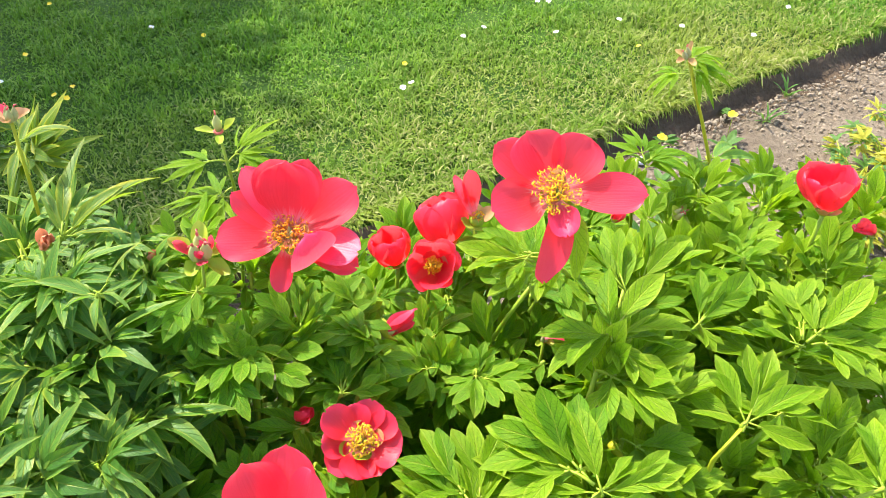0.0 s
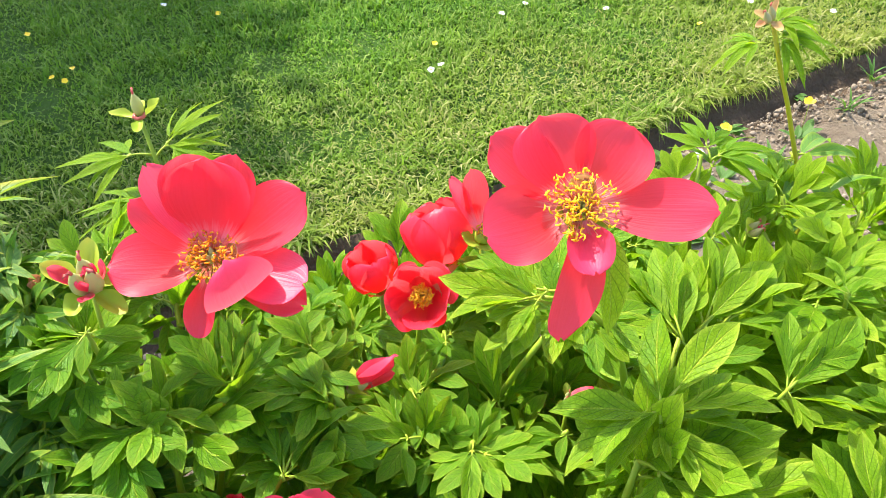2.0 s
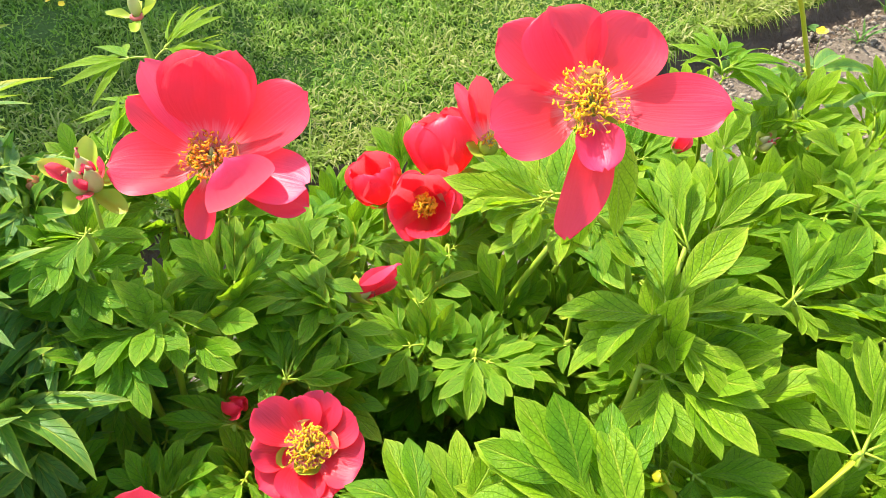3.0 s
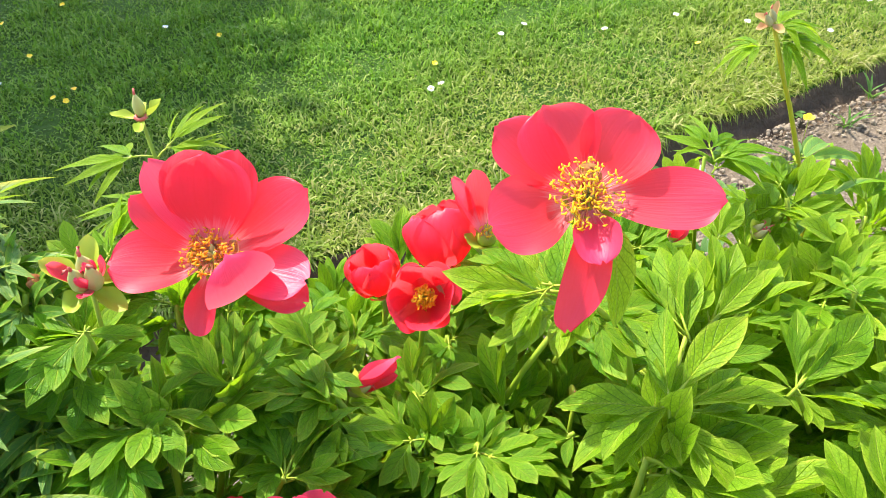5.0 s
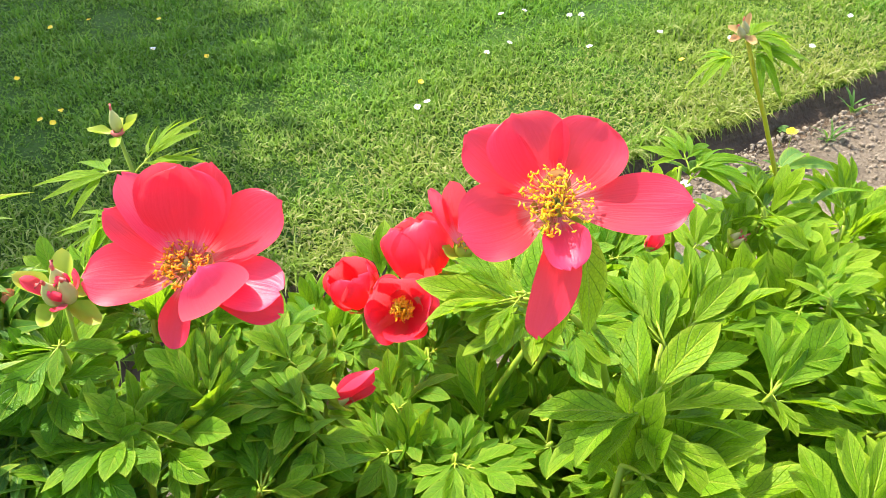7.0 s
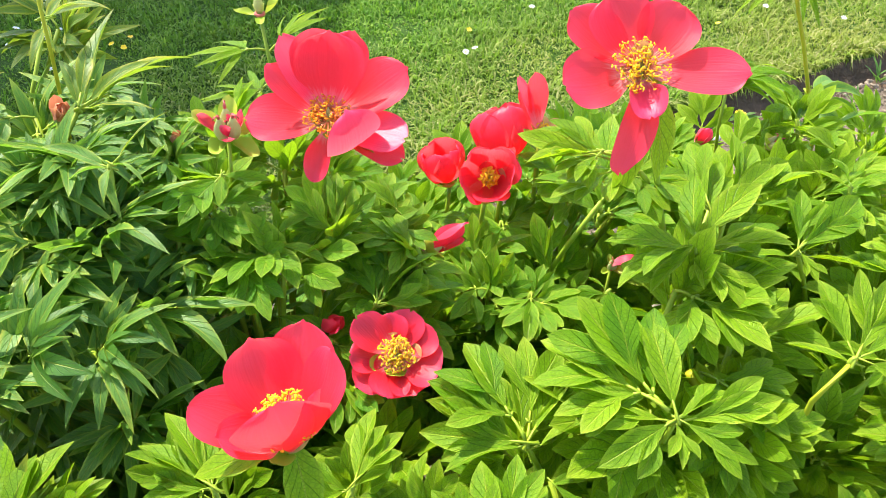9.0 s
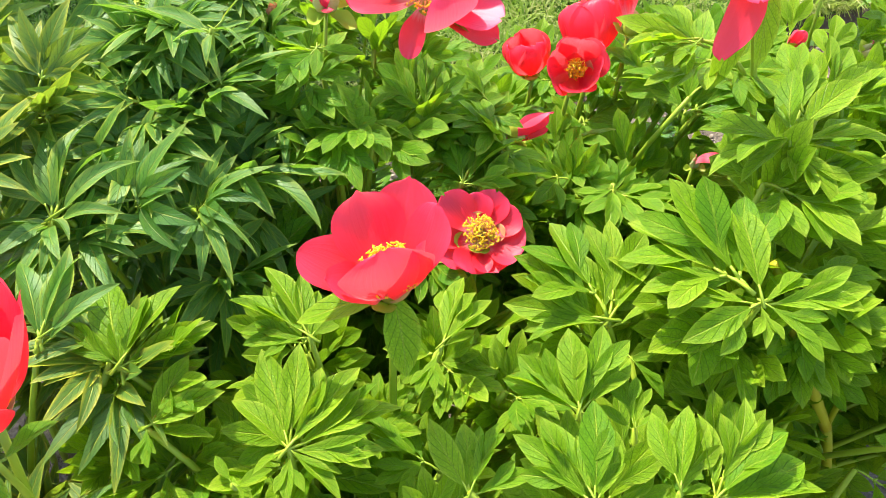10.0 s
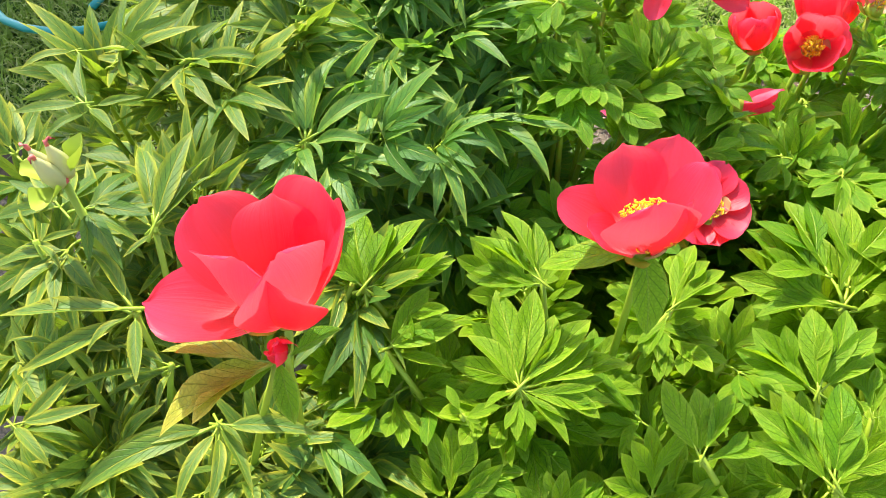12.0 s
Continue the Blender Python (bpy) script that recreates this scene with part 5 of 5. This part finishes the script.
thick_stem(right, ((0.40, 0.30, -0.05), (0.345, 0.26, 0.20), (0.286, 0.260, 0.358)), 0.0068, "thick yellow-green forked stem")
thick_stem(right, ((0.286, 0.260, 0.356), (0.232, 0.258, 0.45), (0.172, 0.285, 0.570)), 0.0058)
thick_stem(right, ((0.286, 0.260, 0.352), (0.284, 0.262, 0.43), (0.280, 0.265, 0.502), (0.284, 0.269, 0.550), (0.321, 0.290, 0.586)), 0.0030)
whorl(right, (0.322, 0.291, 0.588), ("f", -35, 14, 0.095), ("b", -75, 6, 0.085), ("f", 15, 12, 0.080), ("b", -115, -4, 0.075), ("b", 70, 4, 0.060), root=(0.316, 0.288, 0.580))
thick_stem(back_right, ((0.470, 0.760, -0.05), (0.444, 0.742, 0.440), (0.450, 0.745, 0.478), (0.460, 0.757, 0.510), (0.465, 0.770, 0.537), (0.456, 0.785, 0.565), (0.4495, 0.799, 0.595), (0.426, 0.805, 0.660), (0.411, 0.815, 0.700), (0.396, 0.832, 0.750)), 0.0030, "tall reddish-green stem")

# hanging leaves at the two nodes of the tall stem
whorl(back_right, (0.451, 0.800, 0.595), ("n", 90, -16, 0.062), ("n", 127, -11, 0.085), ("n", 151, -7, 0.081), ("n", -77, -15, 0.089), ("n", -124, -17, 0.074), ("n", -165, -26, 0.092), ("n", 19, -70, 0.091), ("n", -51, -18, 0.100), root=(0.4495, 0.799, 0.585))
whorl(back_right, (0.465, 0.770, 0.537), ("n", -156, -24, 0.072), ("n", -107, -32, 0.080), ("n", 131, -23, 0.050), ("n", -90, 20, 0.107), ("n", -65, -43, 0.097), ("n", 60, 5, 0.080), root=(0.465, 0.770, 0.527))

# lower shoots that close the bed's rear and gaps seen from the camera
for b, tips in ((back, ((0.075, 0.535, 0.46), (0.105, 0.500, 0.45), (0.13, 0.56, 0.46), (-0.15, 0.62, 0.52), (-0.09, 0.66, 0.50), (-0.02, 0.72, 0.49), (0.06, 0.68, 0.52), (0.10, 0.64, 0.55), (0.16, 0.66, 0.57), (-0.20, 0.60, 0.58), (0.02, 0.62, 0.50), (0.20, 0.72, 0.56), (0.12, 0.74, 0.53), (0.22, 0.66, 0.58), (-0.12, 0.72, 0.48), (0.05, 0.78, 0.48), (0.15, 0.80, 0.52))),
                (back_right, ((0.24, 0.78, 0.52), (0.33, 0.84, 0.50), (0.45, 0.84, 0.49), (0.68, 0.84, 0.46), (0.75, 0.62, 0.50), (0.72, 0.75, 0.52))),
                (centre, ((-0.24, 0.56, 0.62), (-0.31, 0.58, 0.64), (-0.19, 0.54, 0.60), (-0.14, 0.50, 0.58))),
                (near, ((-0.109, 0.223, 0.42), (-0.045, 0.161, 0.42))), (right, ((0.41, 0.27, 0.34), (0.37, 0.32, 0.36), (0.45, 0.33, 0.36), (0.50, 0.40, 0.42), (0.56, 0.48, 0.44), (0.52, 0.30, 0.40), (0.60, 0.55, 0.45), (0.62, 0.42, 0.42), (0.153, 0.547, 0.40), (0.177, 0.635, 0.42), (0.171, 0.567, 0.42)))):
    for px, py, pz in tips:
        b.shoot((px, py, pz), 0.055, 5, 3)


# ---- small plants on the soil and in the lawn ----
def yellow_shrub(x, y, seed):
    """A low spreading plant with yellow-variegated leaves."""
    rng = random.Random(seed)
    ob = new("variegated_plant")
    ob.location = (x, y, SOIL_LEVEL)
    tagged(ob, "low plant with yellow-green variegated leaves on the soil", "plant", "variegated plants")
    meshes = []
    for k in range(6):
        bm = bmesh.new()
        uv = bm.loops.layers.uv.new("leaf")
        for j in range(3):
            blade(bm, uv, turn((j - 1) * 42, rng.uniform(-5, 15), rng.uniform(-20, 20)), rng.uniform(0.034, 0.050), rng.uniform(0.009, 0.014), 0.25, 0.4, 0.04, rng, 0, 0.45, 6)
        meshes.append(mesh_of("leaf", bm, LEAF_YELLOW if k < 4 else LEAF_WEED))
    for k in range(22):
        a, r = rng.uniform(0, 6.283), 0.19 * math.sqrt(rng.random())
        tip = Vector((r * math.cos(a), r * math.sin(a), rng.uniform(0.06, 0.16)))
        bm = bmesh.new()
        tube(bm, bend(Vector((tip.x * 0.2, tip.y * 0.2, -0.01)), Vector((tip.x * 0.5, tip.y * 0.5, tip.z)), tip, 4), (0.0025, 0.0023, 0.002, 0.0018, 0.0015), 5)
        part("stem", mesh_of("stem", bm, STEM), ob)
        for j in range(6):
            part("leaf", rng.choice(meshes), ob, Matrix.Translation(tip - Vector((0, 0, 0.008 * j))) @ turn(60 * j + rng.uniform(-30, 30), rng.uniform(0, 45), rng.uniform(-20, 20)))


yellow_shrub(1.20, 1.48, 1)
yellow_shrub(1.42, 1.62, 3)
yellow_shrub(1.26, 1.30, 5)
yellow_shrub(1.50, 1.42, 2)


def weed(x, y, size, seed, tall=False):
    rng = random.Random(seed)
    ob = new("weed")
    ob.location = (x, y, SOIL_LEVEL)
    tagged(ob, "small green weed growing on the bare soil", "weed", "weeds on the soil")
    for k in range(9 if tall else 7):
        bm = bmesh.new()
        uv = bm.loops.layers.uv.new("leaf")
        blade(bm, uv, Matrix.Identity(4), size * rng.uniform(0.7, 1.2), size * rng.uniform(0.10, 0.16) if tall else size * rng.uniform(0.3, 0.45), 0.3, 0.5 if tall else 0.3, 0.05, rng, 0, 0.5, 6)
        part("leaf", mesh_of("leaf", bm, LEAF_WEED), ob, Matrix.Translation((rng.uniform(-0.01, 0.01), rng.uniform(-0.01, 0.01), 0)) @ turn(rng.uniform(0, 360), rng.uniform(50, 82) if tall else rng.uniform(8, 50)))


for _k, (_x, _y, _s, _tall) in enumerate(((1.475, 2.43, 0.05, False), (1.04, 2.02, 0.05, False), (1.16, 1.94, 0.06, True), (0.80, 1.85, 0.05, False), (0.98, 1.80, 0.06, False), (1.30, 2.10, 0.07, True),
                                          (0.95, 2.08, 0.07, True), (0.60, 1.72, 0.06, False), (-0.12, 1.33, 0.06, False), (-0.25, 1.28, 0.05, False), (-0.02, 1.25, 0.05, False), (0.85, 1.66, 0.07, True),
                                          (1.62, 2.47, 0.05, True), (0.72, 1.62, 0.06, False), (0.50, 1.50, 0.07, False), (0.62, 1.40, 0.07, False), (0.3, 1.35, 0.07, False), (0.12, 1.20, 0.06, False))):
    weed(_x, _y, _s, _k, _tall)


def meadow_flower(name, x, y, z, height, rays, ray_length, ray_width, disc, material, disc_material, seed, label, category, group):
    rng = random.Random(seed)
    ob = new(name)
    ob.location = (x, y, z)
    tagged(ob, label, category, group)
    lean = Vector((rng.uniform(-0.3, 0.3), rng.uniform(-0.5, 0.1), 1)).normalized()
    top = Vector((lean.x * 0.01, lean.y * 0.01, height))
    bm = bmesh.new()
    tube(bm, bend(Vector((0, 0, -0.005)), Vector((0, 0, height * 0.6)), top, 3), (0.0012, 0.0011, 0.001, 0.001), 5)
    part("stalk", mesh_of("stalk", bm, STEM), ob)
    m = Matrix.Translation(top) @ along(lean, (0.3, 1, 0.2))
    bm = bmesh.new()
    for k in range(rays):
        g = turn(360 * k / rays + rng.uniform(-4, 4), rng.uniform(2, 22)) @ Matrix.Translation((0, disc * 0.6, 0))
        co = ((-0.3, 0, 0), (0.3, 0, 0), (0.5, 0.6, 0.04), (0.28, 1, 0.06), (-0.28, 1, 0.06), (-0.5, 0.6, 0.04))
        bm.faces.new([bm.verts.new(g @ Vector((a * ray_width, b * ray_length, c * ray_length))) for a, b, c in co])
    part("petals", mesh_of("petals", bm, material), ob, m)
    bm = bmesh.new()
    bmesh.ops.create_uvsphere(bm, u_segments=8, v_segments=5, radius=1.0, matrix=Matrix.Diagonal((disc, disc, disc * 0.6, 1)))
    part("disc", mesh_of("disc", bm, disc_material), ob, m)


for _k, (_x, _y) in enumerate(((-0.88, 2.61), (0.32, 2.79), (0.40, 2.80), (0.56, 2.76), (0.60, 2.75), (0.24, 2.47), (0.32, 2.53), (0.01, 2.09), (0.04, 2.13), (1.51, 2.64), (1.29, 2.42), (1.05, 2.50), (0.83, 2.56), (0.58, 2.48),
                               (-1.34, 2.26), (-1.31, 2.16), (-1.25, 2.09), (-1.27, 2.20), (-1.36, 2.36), (-1.20, 1.93), (-1.18, 1.85), (-1.21, 1.78), (-1.38, 2.08), (-1.42, 2.22), (-1.40, 2.44))):
    meadow_flower("daisy", _x, _y, 0.0, 0.030 + 0.012 * ((_k * 7) % 5) / 5, 16, 0.0085, 0.0036, 0.0040, DAISY_WHITE, YELLOW_FLOWER, _k, "small white daisy growing in the lawn", "daisy", "daisies in the lawn")
for _k, (_x, _y) in enumerate(((-0.68, 2.53), (-1.08, 2.12), (-1.04, 2.10), (-1.04, 2.17), (0.02, 2.27), (0.85, 2.35), (-1.26, 2.41), (-1.45, 2.68), (-1.30, 2.84), (-1.18, 2.90), (-0.92, 2.88))):
    meadow_flower("buttercup", _x, _y, 0.0, 0.032, 5, 0.0078, 0.0100, 0.0026, YELLOW_FLOWER, ANTHER, 50 + _k, "small yellow buttercup growing in the lawn", "buttercup", "buttercups in the lawn")
meadow_flower("buttercup", 1.01, 1.86, SOIL_LEVEL, 0.08, 6, 0.013, 0.015, 0.005, YELLOW_FLOWER, ANTHER, 80, "tall yellow flower standing on the soil", "buttercup", "yellow flowers on the soil")
meadow_flower("buttercup", 0.78, 1.81, SOIL_LEVEL, 0.04, 6, 0.013, 0.015, 0.005, YELLOW_FLOWER, ANTHER, 81, "yellow flower standing on the soil", "buttercup", "yellow flowers on the soil")


def fallen_petal(x, y, az, seed):
    ob = new("fallen_petal", petal_mesh(0.055, 0.035, 0.25, 0.8, 0.08, seed, PETAL_PINK))
    ob.matrix_basis = Matrix.Translation((x, y, SOIL_LEVEL + 0.014)) @ turn(az, 4, 10)
    tagged(ob, "faded pink petal fallen on the soil", "petal", "fallen petals")


fallen_petal(-0.21, 1.28, 20, 1)
fallen_petal(-0.18, 1.25, 120, 2)
fallen_petal(-0.25, 1.27, -60, 3)
fallen_petal(-0.06, 1.05, 60, 4)


def hose():
    """A loop of teal garden hose lying in the grass."""
    bm = bmesh.new()
    pts = [Vector((-1.68 + 0.17 * math.cos(a) + 0.01 * k, 1.27 + 0.17 * math.sin(a), 0.02 + 0.002 * k)) for k, a in enumerate(0.35 * j for j in range(24))]
    tube(bm, pts, [0.010] * len(pts), 8)
    tagged(new("garden_hose", mesh_of("garden_hose", bm, HOSE)), "coil of teal garden hose lying on the grass", "hose")


hose()


def tree(x, y, seed):
    """A small broad unseen tree, placed so its crown shades part of the lawn."""
    rng = random.Random(seed)
    ob = new("tree")
    ob.location = (x, y, 0)
    tagged(ob, "unseen broad leafy tree that shades the lawn", "tree")
    bm = bmesh.new()
    tube(bm, [Vector((0.04 * math.sin(k), 0.03 * k, -0.05 + 0.6 * k)) for k in range(8)], [0.17 - 0.014 * k for k in range(8)], 10)
    part("trunk", mesh_of("trunk", bm, BARK), ob)
    for k in range(9):
        a = k * 0.7
        end = Vector((1.0 * math.cos(a), 1.9 * math.sin(a) - 0.35, 4.6 + 0.9 * rng.random()))
        bm = bmesh.new()
        tube(bm, bend(Vector((0, 0.1, 2.8 + 0.12 * k)), end * 0.55 + Vector((0, 0, 1.6)), end, 5), (0.06, 0.05, 0.04, 0.03, 0.02, 0.012), 7)
        part("limb", mesh_of("limb", bm, BARK), ob)
    verts, faces = [], []
    for k in range(290):
        while True:
            c = Vector((rng.uniform(-1, 1), rng.uniform(-1, 1), rng.uniform(-1, 1)))
            if 0.35 < c.length < 1.0:
                break
        hub = Vector((c.x * 1.25, c.y * 2.45 - 0.45, 5.0 + c.z * 1.0))
        for _ in range(54):
            p = hub + Vector((rng.gauss(0, 0.17), rng.gauss(0, 0.17), rng.gauss(0, 0.14)))
            m = Matrix.Translation(p) @ turn(rng.uniform(0, 360), rng.uniform(-50, 40), rng.uniform(-40, 40))
            at = len(verts)
            verts += [m @ Vector(q) for q in ((0, 0, 0), (0.040, 0.06, 0.010), (0, 0.13, -0.012), (-0.040, 0.06, 0.010))]
            faces += [(at, at + 1, at + 2), (at, at + 2, at + 3)]
    me = bpy.data.meshes.new("crown")
    me.from_pydata(verts, [], faces)
    me.materials.append(TREE_LEAF)
    part("crown", me, ob)


tree(-3.95, 4.95, 4)
